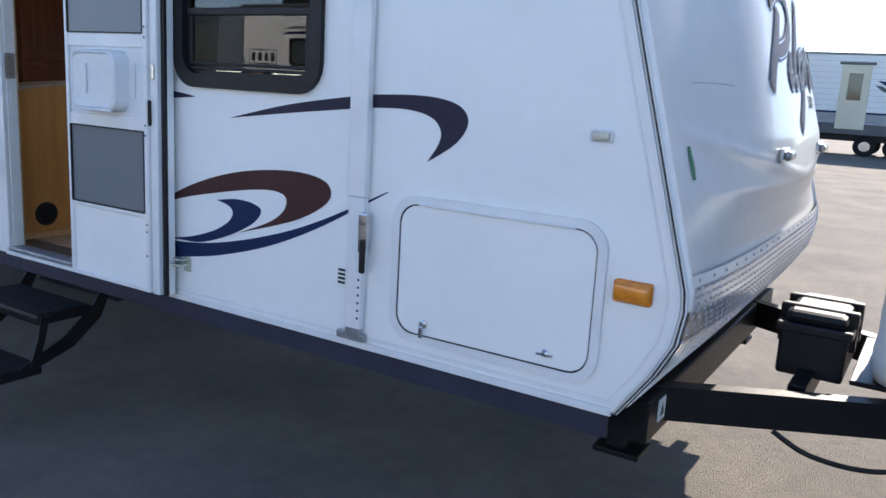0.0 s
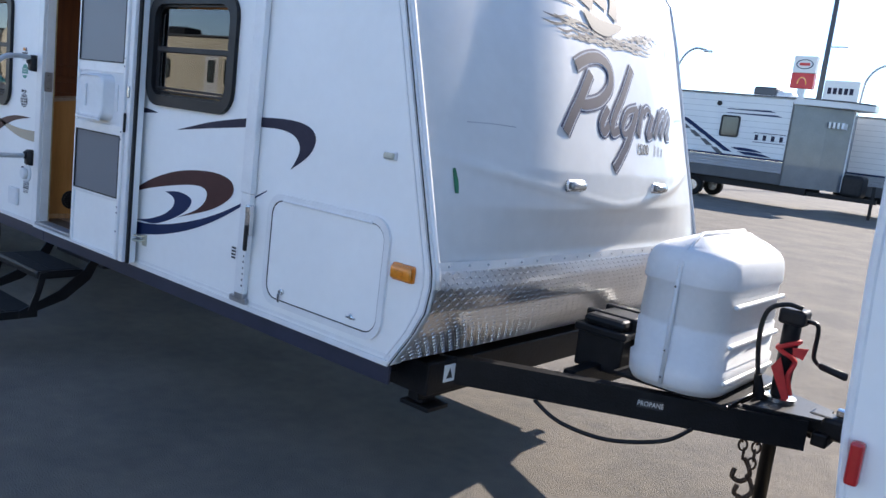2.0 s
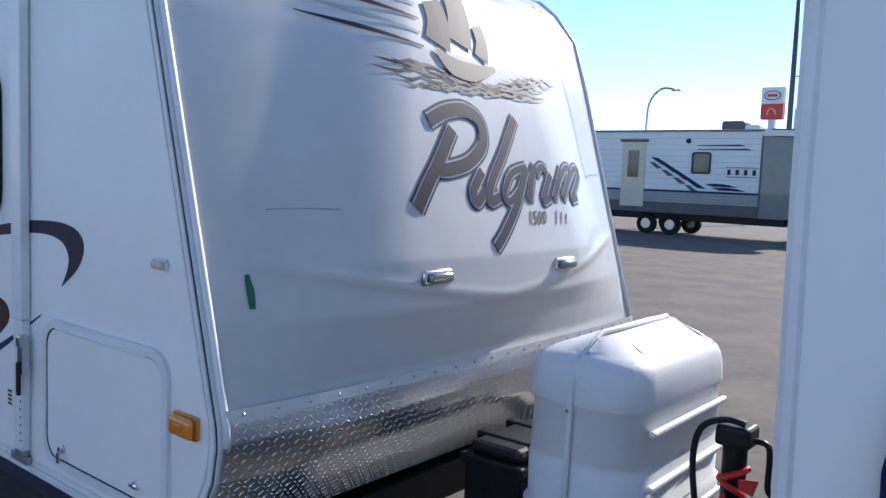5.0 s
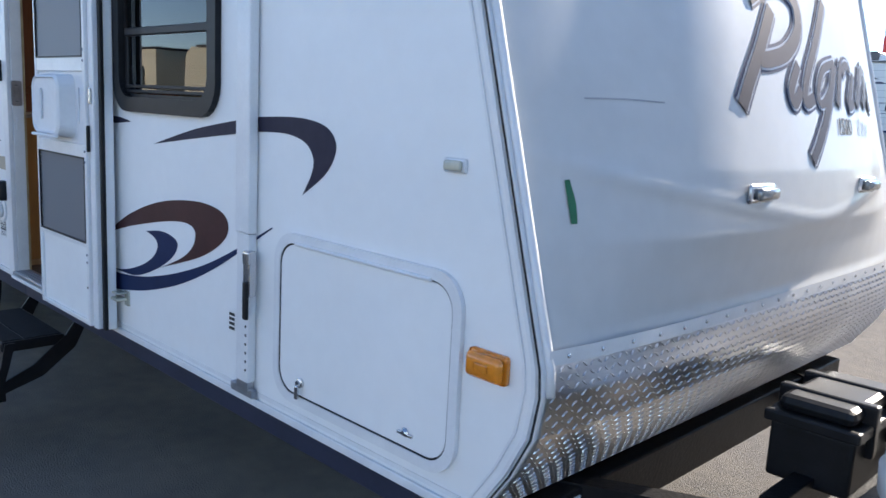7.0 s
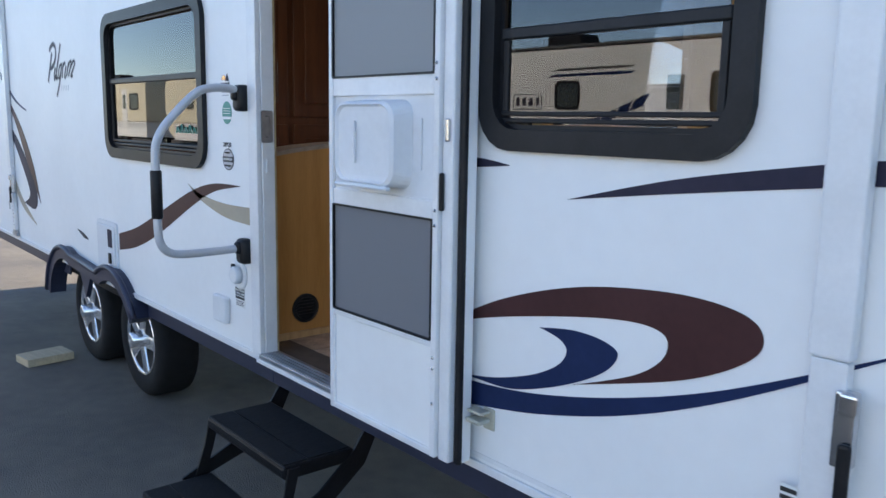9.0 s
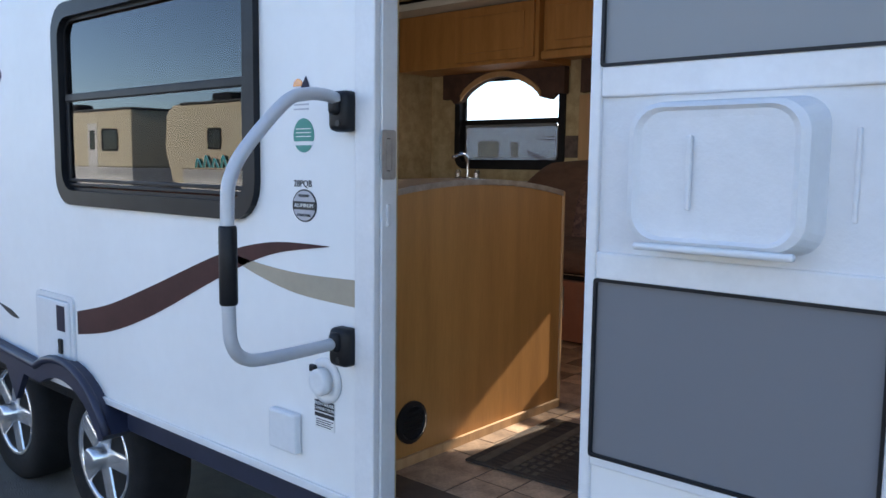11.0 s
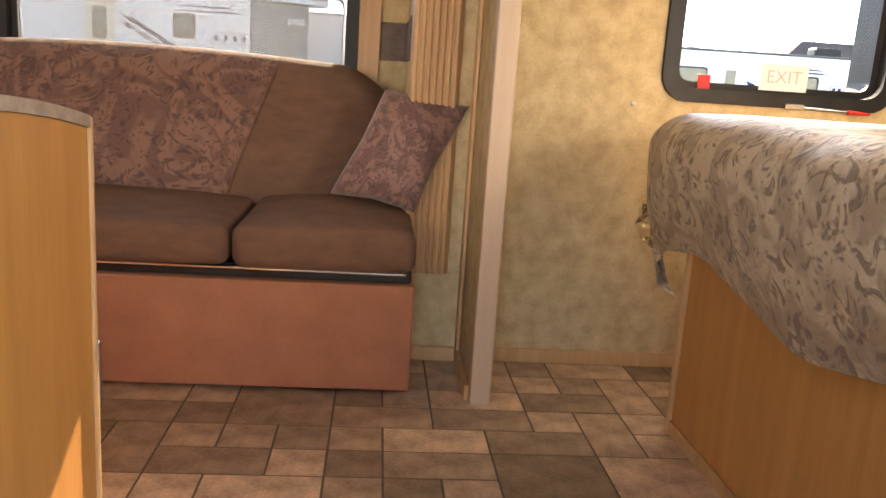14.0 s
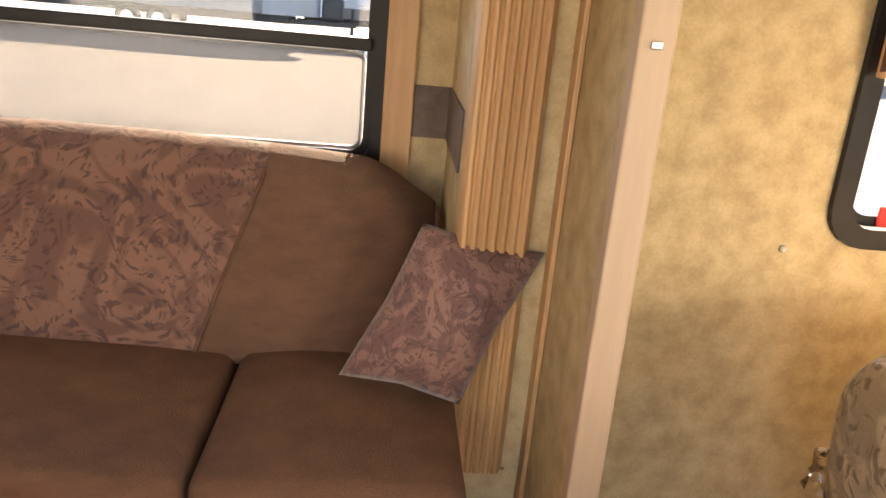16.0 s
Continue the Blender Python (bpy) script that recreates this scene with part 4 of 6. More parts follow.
# awning arms
def awning_arm(x):
    w = thing("awning_arm", "white awning arm folded against the trailer side", "awning arm", (x, 0, 0), group="awning arms")
    part("outer_channel", join(box(-0.038, 0.038, -0.062, -0.010, 1.19, 2.66, 0.006), box(-0.030, 0.030, -0.0095, -0.001, 0.72, 2.66, 0.003)), TRIM, w)
    part("inner_channel", box(-0.034, 0.034, -0.054, -0.0102, 0.72, 1.188, 0.004), TRIM, w)
    part("slider_lock", join(box(0.020, 0.056, -0.072, -0.030, 1.00, 1.14, 0.005), box(0.030, 0.062, -0.088, -0.070, 1.10, 1.14, 0.006)), STEEL, w)
    part("lock_lever", box(0.036, 0.060, -0.094, -0.0735, 0.93, 1.05, 0.007), BLACK, w, "black plastic locking lever")
    part("foot_bracket", join(box(-0.075, 0.05, -0.045, -0.013, 0.672, 0.70, 0.004), box(-0.035, 0.03, -0.05, -0.013, 0.69, 0.735, 0.005)), GREYTRIM, w)
    for k in range(6):
        part("adjusting_hole", lathe([(0.005, 0), (0.005, -0.0012)], 8, "y", (0.022, -0.0545, 0.76 + 0.028 * k)), INK, w)
    lb = part("label", box(-0.066, -0.030, -0.0640, -0.062, 0.87, 0.935), PAPER, w)
    for k in range(4):
        part("print_line", box(-0.064, -0.032, -0.0652, -0.0641, 0.876 + 0.015 * k, 0.885 + 0.015 * k), INK, lb)
    return w


arm = awning_arm(-1.045)
arm.scale = (1, 0.6, 1)
copy_thing(arm, pose(-7.16, 0, 0))

# baggage door
bd = thing("baggage_door", "white baggage hatch with rounded corners and two locks", "hatch", (0, 0, 0))
part("moulding", ring(rrect(-0.900, -0.137, 0.718, 1.220, 0.09, 8), rrect(-0.872, -0.165, 0.746, 1.192, 0.068, 8), -0.014, -0.0008), TRIM, bd)
part("seal", ring(rrect(-0.873, -0.164, 0.745, 1.193, 0.069, 8), rrect(-0.868, -0.169, 0.750, 1.188, 0.065, 8), -0.0112, -0.0008), BLACK, bd)
part("leaf", poly(rrect(-0.867, -0.170, 0.751, 1.187, 0.065, 8), -0.010, -0.0008), WHITE, bd)
part("hinge", tube([(-0.79, -0.016, 1.193), (-0.24, -0.016, 1.193)], 0.006, 8), TRIM, bd)
lk = part("lock", lathe([(0.014, -0.010), (0.014, -0.018), (0.009, -0.02), (0.009, -0.026)], 14, "y", (-0.757, 0, 0.79)), STEEL, bd)
part("thumb_turn", box(-0.764, -0.750, -0.032, -0.022, 0.745, 0.785, 0.003), STEEL, lk)
part("lock", join(lathe([(0.008, -0.010), (0.013, -0.014), (0.006, -0.022)], 12, "y", (-0.308, 0, 0.79)), box(-0.335, -0.28, -0.018, -0.010, 0.782, 0.79, 0.002)), STEEL, bd)

# side lamps
am = thing("marker_lamp", "amber plastic side marker lamp", "marker lamp", (-0.052, 0, 1.030))
part("base", box(-0.058, 0.058, -0.012, -0.001, -0.034, 0.034, 0.010, 3), AMBER, am)
part("lens", box(-0.054, 0.054, -0.034, -0.010, -0.029, 0.029, 0.014, 3), AMBER, am, "", True)
part("ridge", box(-0.02, 0.02, -0.0372, -0.034, -0.010, 0.010, 0.003), AMBER, am)
cl = thing("clearance_lamp", "small clear clearance lamp on the white wall", "marker lamp", (-0.19, 0, 1.465))
part("base", box(-0.034, 0.034, -0.008, -0.001, -0.017, 0.017, 0.006, 3), TANKW, cl)
part("lens", box(-0.026, 0.026, -0.022, -0.007, -0.012, 0.012, 0.006, 3), CLEARL, cl, "", True)
tl = thing("roof_marker", "amber clearance lamp at the nose's upper corner", "marker lamp", (edge(2.58) + 0.012, 2.16, 2.58))
part("lens", box(-0.012, 0.02, -0.06, 0.06, -0.02, 0.02, 0.010, 3), AMBER, tl, "", True)
part("base", box(-0.025, -0.010, -0.07, 0.07, -0.026, 0.026, 0.006), TRIM, tl)

# wheels, fender, steps
def wheel(x, y=0.12):
    w = thing("wheel", "black tyre on a five-spoke silver alloy wheel", "wheel", (x, y, 0.335), group="tandem wheels")
    part("tyre", lathe([(0.21, 0.005), (0.225, -0.008), (0.30, -0.012), (0.328, 0.01), (0.335, 0.04), (0.335, 0.17), (0.328, 0.20), (0.22, 0.215), (0.20, 0.2)], 48, "y"), RUBBER, w, "", True)
    rim = part("rim", lathe([(0.205, 0.14), (0.212, 0.0), (0.206, -0.008), (0.19, 0.002), (0.185, 0.09), (0.04, 0.09)], 40, "y"), RIMM, w, "", True)
    for k in range(5):
        t = 2 * math.pi * k / 5 + 0.3
        sp = box(-0.038, 0.038, -0.006, 0.04, 0.03, 0.196, 0.010)
        bmesh.ops.rotate(sp, verts=sp.verts[:], cent=(0, 0, 0), matrix=Matrix.Rotation(t, 3, "Y"))
        part("spoke", sp, RIMM, rim)
    part("hub_cap", lathe([(0.055, 0.05), (0.055, -0.005), (0.045, -0.02), (0.045, -0.06), (0.03, -0.065)], 24, "y"), RIMM, rim, "", True)
    return w


wh = wheel(-4.94)
copy_thing(wh, pose(-5.84, 0.12, 0.325))
copy_thing(wh, pose(-4.96, ROAD - 0.35, 0.335))
copy_thing(wh, pose(-5.80, ROAD - 0.35, 0.335))
fd = thing("wheel_fender", "dark blue double-arched plastic wheel fender", "fender", (0, 0, 0))
arc = []
for cx, s0, s1 in ((-5.80, 168, 60), (-4.93, 120, 28)):
    arc += [(cx + 0.43 * math.cos(radians(a)), 0.335 + 0.43 * math.sin(radians(a))) for a in range(s0, s1, -9 if s1 < s0 else 9)]
inner = []
for cx, s0, s1 in ((-5.80, 168, 60), (-4.93, 120, 28)):
    inner += [(cx + 0.355 * math.cos(radians(a)), 0.335 + 0.355 * math.sin(radians(a))) for a in range(s0, s1, -9)]
part("arch", poly(arc + inner[::-1], -0.05, 0.05), SKIRT, fd)
part("centre_gusset", poly([(-5.50, 0.70), (-5.24, 0.70), (-5.37, 0.52)], -0.045, -0.02), SKIRT, fd)
part("lip", tube([(x, -0.05, z) for x, z in arc], 0.016, 8), SKIRT, fd, "", True)
ck = thing("wheel_chock", "short offcut of pale lumber behind the tyre", "wood block", (-5.98, -0.16, 0.0), 8)
part("block", box(-0.10, 0.10, -0.13, 0.16, 0.0, 0.05, 0.004), LUMBER, ck)
stp = thing("entry_steps", "black folding two-tread entry step under the doorway", "steps", (-2.86, 0.05, 0.0))
for yy, zz in ((-0.20, 0.505), (-0.45, 0.285)):
    t = part("tread", join(box(-0.285, 0.285, yy - 0.125, yy + 0.135, zz - 0.012, zz, 0.005, 2), box(-0.285, 0.285, yy - 0.127, yy - 0.095, zz - 0.045, zz - 0.002, 0.010, 2),
                           box(-0.285, -0.272, yy - 0.12, yy + 0.135, zz - 0.045, zz - 0.002, 0.004), box(0.272, 0.285, yy - 0.12, yy + 0.135, zz - 0.045, zz - 0.002, 0.004)), FRAMEBLK, stp)
    part("grip_strip", box(-0.27, 0.27, yy - 0.118, yy - 0.035, zz + 0.0003, zz + 0.003), RUBBER, t)
    part("grip_strip", box(-0.27, 0.27, yy - 0.028, yy + 0.125, zz + 0.0003, zz + 0.003), RUBBER, t)
for x in (-0.296, 0.288):
    part("front_strut", poly([(-0.315, 0.50), (-0.275, 0.50), (-0.30, 0.40), (-0.335, 0.285), (-0.375, 0.285), (-0.335, 0.40)], x, x + 0.009, "yz"), FRAMEBLK, stp)
    part("side_arm", poly([(0.14, 0.60), (0.06, 0.60), (-0.02, 0.44), (-0.16, 0.33), (-0.42, 0.245), (-0.42, 0.285), (-0.20, 0.385), (-0.06, 0.50), (0.02, 0.62)][::-1], x - 0.009, x, "yz"), FRAMEBLK, stp)
part("support", box(-0.31, 0.31, 0.05, 0.10, 0.50, 0.615, 0.005), FRAMEBLK, stp)

# ---- tongue ----
tg = thing("trailer_tongue", "black steel A-frame trailer tongue with ball coupler", "tongue", (0, 0, 0))
for s in (-1, 1):
    p, q = Vector((-0.28, 1.12 + s * 0.86, 0.58)), Vector((1.22, 1.12 + s * 0.09, 0.58))
    d = (q - p).normalized()
    n = Vector((-d.y, d.x, 0))
    part("beam", poly([tuple((p + n * 0.03).xy), tuple((q + n * 0.03).xy), tuple((q - n * 0.03).xy), tuple((p - n * 0.03).xy)], 0.525, 0.645, "xy"), FRAMEBLK, tg)
part("outrigger", box(-0.35, -0.02, 0.18, 2.22, 0.50, 0.64, 0.006), FRAMEBLK, tg)
part("cross_member", box(0.30, 0.36, 0.70, 1.55, 0.53, 0.635, 0.004), FRAMEBLK, tg)
part("cover_tray", box(0.48, 0.98, 0.80, 1.45, 0.647, 0.665, 0.004), FRAMEBLK, tg)
part("nose_plate", poly([(1.00, 0.92), (1.27, 1.03), (1.27, 1.21), (1.00, 1.32)], 0.6465, 0.660, "xy"), FRAMEBLK, tg)
cp = part("coupler", join(box(1.20, 1.45, 1.07, 1.17, 0.575, 0.665, 0.02, 3), lathe([(0.03, 0.0), (0.062, 0.02), (0.066, 0.06), (0.045, 0.095), (0.015, 0.105)], 20, "z", (1.46, 1.12, 0.555)), box(1.24, 1.30, 1.04, 1.20, 0.545, 0.60, 0.008)), FRAMEBLK, tg, "", False)
part("latch", join(box(1.30, 1.42, 1.105, 1.135, 0.667, 0.70, 0.006), tube([(1.34, 1.12, 0.70), (1.40, 1.12, 0.725), (1.44, 1.12, 0.70)], 0.007, 8)), STEEL, cp)
sgn = part("plate_label", box(0.64, 0.74, -0.001, 0.001, -0.018, 0.018), INK, tg)
sgn.matrix_basis = Matrix.Identity(4)
ang = math.degrees(math.atan2(0.77, 1.50))
bp = Vector((-0.28, 0.26, 0.58)) + Vector((1.5, 0.77, 0)) * 0.655
sgn.matrix_basis = pose(bp.x, bp.y - 0.0345, 0.595, 0, 0, ang) @ Matrix.Translation((-0.69, 0, 0))
words("lettering", "PROPANE", 0.03, PAPER, tg, (bp.x + 0.001, bp.y - 0.0363, 0.595), (90, 0, ang), 0.8)
part("data_plate", box(-0.022, -0.0165, 0.28, 0.35, 0.545, 0.62), PAPER, tg)
part("data_mark", poly([(0.295, 0.56), (0.335, 0.56), (0.315, 0.605)], -0.0163, -0.0155, "yz"), INK, tg)
jk = thing("stabilizer_jack", "black steel stabilizer jack under the front corner", "stabilizer", (-0.14, 0.34, 0.0))
part("arm", box(-0.03, 0.03, -0.10, 0.25, 0.44, 0.50, 0.006), FRAMEBLK, jk)
part("foot", join(box(-0.08, 0.08, -0.09, 0.05, 0.40, 0.42, 0.004), box(-0.025, 0.025, -0.06, 0.02, 0.42, 0.46)), FRAMEBLK, jk)
part("bracket", box(-0.08, 0.06, -0.05, 0.22, 0.49, 0.62, 0.006), FRAMEBLK, jk)
jk2 = copy_thing(jk, pose(-0.14, 1.98, 0))

tk = thing("propane_cover", "white ribbed plastic propane bottle cover", "tank cover", (0.735, 1.13, 0.675))
def tank_plan(k, grow=0.0):
    pts = []
    for a, b in rrect(-0.20 - grow, 0.20 + grow, -0.40 - grow, 0.36 + grow, 0.13, 6):
        pts.append((a, b))
    return pts
bm = bmesh.new()
rows = []
prof = [(h_ * 1.045, g_) for h_, g_ in [(0.0, -0.012), (0.03, 0.0), (0.10, 0.004), (0.105, -0.006), (0.24, -0.004), (0.25, -0.012), (0.262, -0.006), (0.40, -0.012), (0.41, -0.004), (0.42, -0.002), (0.47, -0.005), (0.50, -0.010), (0.522, -0.020), (0.537, -0.034), (0.548, -0.052), (0.556, -0.072)]]
for h, g in prof:
    rows.append([bm.verts.new((a, b, h)) for a, b in tank_plan(0, g)])
for A, B in zip(rows, rows[1:]):
    n = len(A)
    for k in range(n):
        bm.faces.new((A[k], A[(k + 1) % n], B[(k + 1) % n], B[k]))
top = [bm.verts.new((a * 0.25 + 0.01, b * 0.88, 0.634 - 0.03 * (abs(b) / 0.4) ** 2)) for a, b in tank_plan(0, -0.075)]
n = len(top)
for k in range(n):
    bm.faces.new((rows[-1][k], rows[-1][(k + 1) % n], top[(k + 1) % n], top[k]))
bm.faces.new(top)
bm.faces.new(rows[0][::-1])
bmesh.ops.recalc_face_normals(bm, faces=bm.faces[:])
part("shell", bm, TANKW, tk, "", True)
part("seam_flange", tube([(-0.005, -0.405, 0.02), (-0.005, -0.406, 0.25), (-0.005, -0.398, 0.50), (-0.005, -0.35, 0.567), (0.0, -0.24, 0.626), (0.0, 0.22, 0.626), (-0.005, 0.32, 0.567), (-0.005, 0.358, 0.43)], 0.009, 8), TANKW, tk, "", True)
for h in (0.36, 0.20, 0.05):
    part("rib", join(box(0.190, 0.213, -0.30, 0.27, h, h + 0.02, 0.008, 2)), TANKW, tk)
for k in range(5):
    part("top_rib", tube([(0.035, -0.20 + 0.10 * k, 0.612), (0.11, -0.22 + 0.11 * k, 0.580), (0.165, -0.23 + 0.115 * k, 0.550)], 0.011, 8), TANKW, tk, "", True)
for h in (0.16, 0.42, 0.05):
    part("rivet", lathe([(0.006, 0), (0.004, -0.004)], 8, "y", (-0.005, -0.416, h)), STEEL, tk)

bt = thing("battery_box", "black plastic battery box with a strapped lid", "battery box", (0.33, 1.12, 0.60))
part("body", box(-0.11, 0.12, -0.20, 0.20, 0.0, 0.17, 0.012), BLACK, bt)
part("lid", join(box(-0.125, 0.135, -0.215, 0.215, 0.165, 0.20, 0.008), box(-0.10, 0.11, -0.19, 0.19, 0.198, 0.245, 0.022, 2)), BLACK, bt)
for y in (-0.09, 0.09):
    part("strap", box(-0.13, 0.14, y - 0.02, y + 0.02, 0.10, 0.252, 0.008), BLACK, bt)

ja = thing("tongue_jack", "black steel tongue jack with a red ribbon tied round it", "tongue jack", (1.075, 1.12, 0.0))
part("post", lathe([(0.028, 0.17), (0.028, 0.52), (0.036, 0.52), (0.036, 0.99), (0.034, 1.0)], 20), FRAMEBLK, ja, "", True)
part("head", box(-0.05, 0.055, -0.048, 0.048, 0.985, 1.05, 0.014, 3), BLACK, ja)
part("crank", tube(smooth_line([(0.05, 0.0, 1.01), (0.09, 0.0, 1.005), (0.10, 0.0, 0.97), (0.10, 0.0, 0.88), (0.115, 0.0, 0.855), (0.13, -0.01, 0.85)], 5), 0.009, 8), FRAMEBLK, ja, "", True)
part("crank_handle", tube([(0.13, -0.01, 0.85), (0.14, -0.02, 0.849), (0.24, -0.05, 0.84), (0.245, -0.05, 0.84)], [0.010, 0.014, 0.016, 0.012], 10), BLACK, ja, "", True)
part("mount_flange", lathe([(0.065, 0.662), (0.065, 0.68), (0.045, 0.685)], 20), STEEL, ja)
part("foot", box(-0.07, 0.07, -0.07, 0.07, 0.155, 0.172, 0.004), FRAMEBLK, ja)
rb = part("ribbon", tube(smooth_line([(-0.036, -0.02, 0.88), (0.0, -0.042, 0.90), (0.042, 0.0, 0.92), (0.0, 0.042, 0.90), (-0.04, 0.0, 0.88), (0.0, -0.045, 0.87), (0.04, -0.02, 0.84), (0.03, -0.04, 0.78), (0.045, -0.02, 0.70)], 5), 0.010, 6), REDCLOTH, ja)
part("ribbon", poly([(0.03, 0.90), (0.09, 0.91), (0.075, 0.86), (0.035, 0.87)], -0.05, -0.046), REDCLOTH, ja)
part("ribbon", poly([(-0.04, 0.80), (-0.01, 0.85), (0.05, 0.69), (0.03, 0.67)], -0.046, -0.042), REDCLOTH, ja)
wb = thing("jack_block", "stack of pale lumber offcuts under the jack", "wood block", (1.10, 1.12, 0.0), 12)
part("block", box(-0.16, 0.16, -0.09, 0.09, 0.0, 0.075, 0.004), LUMBER, wb)
part("block", box(-0.13, 0.14, -0.10, 0.10, 0.075, 0.153, 0.004), LUMBER, wb)
cbl = thing("wiring_cable", "black trailer wiring cable looping over the jack", "cable", (1.05, 1.06, 0.66))
part("cord", tube(smooth_line([(-0.04, 0.02, 0.0), (-0.06, 0.0, 0.12), (-0.075, -0.01, 0.27), (-0.06, 0.0, 0.37), (0.0, 0.02, 0.405), (0.06, 0.03, 0.40)], 6), 0.010, 8), BLACK, cbl, "", True)
part("plug", tube([(-0.04, 0.02, 0.0), (-0.045, 0.015, 0.03), (-0.055, 0.0, 0.10)], [0.024, 0.024, 0.015], 10), BLACK, cbl)
hs2 = thing("breakaway_cable", "black cable sagging under the tongue beam", "cable", (0, 0, 0))
part("cord", tube(smooth_line([(0.30, 0.50, 0.53), (0.42, 0.52, 0.47), (0.60, 0.60, 0.44), (0.78, 0.72, 0.47), (0.86, 0.80, 0.53)], 6), 0.009, 8), BLACK, hs2, "", True)


def chain(at, n, sway):
    c = thing("safety_chain", "rusty steel safety chain hanging from the tongue", "chain", at, group="safety chains")
    lk_pts = [(0.016 * math.cos(t), 0, 0.024 * math.sin(t)) for t in [2 * math.pi * k / 12 for k in range(13)]]
    for k in range(n):
        o = part("link", tube(lk_pts, 0.0048, 6), RUST, c, "", True)
        o.matrix_basis = pose(sway * k * k, 0, -0.036 * k, 0, 0, 90 * (k % 2) + 20)
    h = part("hook", tube(smooth_line([(0, 0, 0.03), (0.02, 0, 0.0), (0.03, 0, -0.04), (0.0, 0, -0.07), (-0.035, 0, -0.055), (-0.03, 0, -0.02)], 5), [0.010] * 26, 8), RUST, c, "", True)
    h.matrix_basis = pose(sway * n * n, 0, -0.036 * n - 0.01, 0, 0, 30)
    return c


chain((1.00, 0.98, 0.62), 6, 0.0008)
chain((1.07, 0.97, 0.56), 6, -0.0005)


# ---- inside ----
kc = thing("kitchen_counter", "honey oak counter with an arched end panel", "counter", (0, 0, 0))
topz = lambda y: 1.432 + 0.075 * (1 - ((y - 0.56) / 0.62) ** 2) - 0.03
ys = [0.064 + k * (1.03 - 0.064) / 20 for k in range(21)]
part("end_panel", poly([(y, topz(y)) for y in ys] + [(1.03, FLOOR), (0.064, FLOOR)], -3.375, -3.350, "yz"), WOOD, kc)
cap_o = [(y, topz(y) + 0.018) for y in ys] + [(y, topz(y) + 0.0005) for y in ys[::-1]]
part("cap_strip", poly(cap_o, -3.50, -3.345, "yz"), LAMINATE, kc)
part("edge_strip", box(-3.38, -3.345, 1.031, 1.044, FLOOR, topz(1.03) + 0.016, 0.004), PALEWOOD, kc)
part("side_panel", box(-4.25, -3.376, 0.99, 1.028, FLOOR, 1.36), DARKWOOD, kc)
part("worktop", box(-4.25, -3.376, 0.064, 1.045, 1.362, 1.392, 0.008), LAMINATE, kc)
part("kick_strip", box(-3.349, -3.338, 0.064, 1.03, FLOOR, FLOOR + 0.03, 0.003), PALEWOOD, kc)
part("door_handle", box(-3.355, -3.345, 1.0445, 1.055, 1.0, 1.11, 0.003), STEEL, kc)
# black ringed disc with five bars, low on the end panel
dark_disc = part("floor_vent", lathe([(0.062, 0.0), (0.062, 0.008), (0.05, 0.012), (0.046, 0.006)], 28, "x", (-3.3495, 0.26, 0.80)), BLACK, kc, "black round disc with raised bars")
for k in range(5):
    part("disc_bar", box(-3.343, -3.339, 0.225, 0.295, 0.772 + 0.014 * k, 0.777 + 0.014 * k), BLACK, dark_disc)

# kitchen behind the counter
pan = thing("pantry_cabinet", "tall dark cherry pantry cabinet", "cabinet", (0, 0, 0))
part("body", box(-5.9, -5.3, 0.08, 1.92, FLOOR, 2.58), DARKWOOD, pan)
for z0, z1 in ((0.75, 1.55), (1.60, 2.5)):
    for y0 in (0.12, 0.72, 1.32):
        part("cabinet_door", join(box(-5.299, -5.28, y0, y0 + 0.56, z0, z1, 0.006), box(-5.281, -5.27, y0 + 0.08, y0 + 0.48, z0 + 0.09, z1 - 0.09, 0.008)), DARKWOOD, pan)
ki = thing("galley_cabinet", "dark cherry galley cabinet with stone worktop", "cabinet", (0, 0, 0))
part("body", box(-5.48, -4.66, 2.02, 2.735, FLOOR, 1.40), DARKWOOD, ki)
part("worktop", box(-5.49, -4.645, 2.0, 2.737, 1.402, 1.44, 0.008), LAMINATE, ki)
ta = thing("kitchen_tap", "chrome kitchen tap by the window", "tap", (-5.0, 2.52, 1.441))
part("base", box(-0.09, 0.09, -0.025, 0.025, 0, 0.018, 0.008), STEEL, ta)
part("spout", tube(smooth_line([(0, 0, 0.01), (0, 0, 0.12), (0.0, -0.05, 0.16), (0, -0.14, 0.14)], 6), 0.011, 10), STEEL, ta, "", True)
for s in (-0.075, 0.075):
    part("knob", lathe([(0.018, 0.0), (0.020, 0.03), (0.014, 0.05)], 14, "z", (s, 0, 0.015)), STEEL, ta)

# overhead cupboards and valances in the slide-out
oc = thing("overhead_cupboard", "honey oak overhead cupboards above the sofa window", "cupboard", (0, 0, 0))
part("body", box(-4.40, -2.86, 2.44, 2.735, 2.155, 2.455), WOOD, oc)
for k in range(3):
    x0 = -4.37 + 0.505 * k
    part("cupboard_door", join(box(x0, x0 + 0.47, 2.42, 2.438, 2.175, 2.45, 0.005), box(x0 + 0.06, x0 + 0.41, 2.412, 2.421, 2.22, 2.41, 0.006)), WOOD, oc)
part("light_rail", box(-4.40, -2.86, 2.41, 2.44, 2.125, 2.17, 0.006), WOOD, oc)
oc2 = thing("overhead_cupboard", "lower oak cupboard above the kitchen window", "cupboard", (0, 0, 0))
part("body", box(-5.48, -4.405, 2.40, 2.735, 2.12, 2.455), WOOD, oc2)
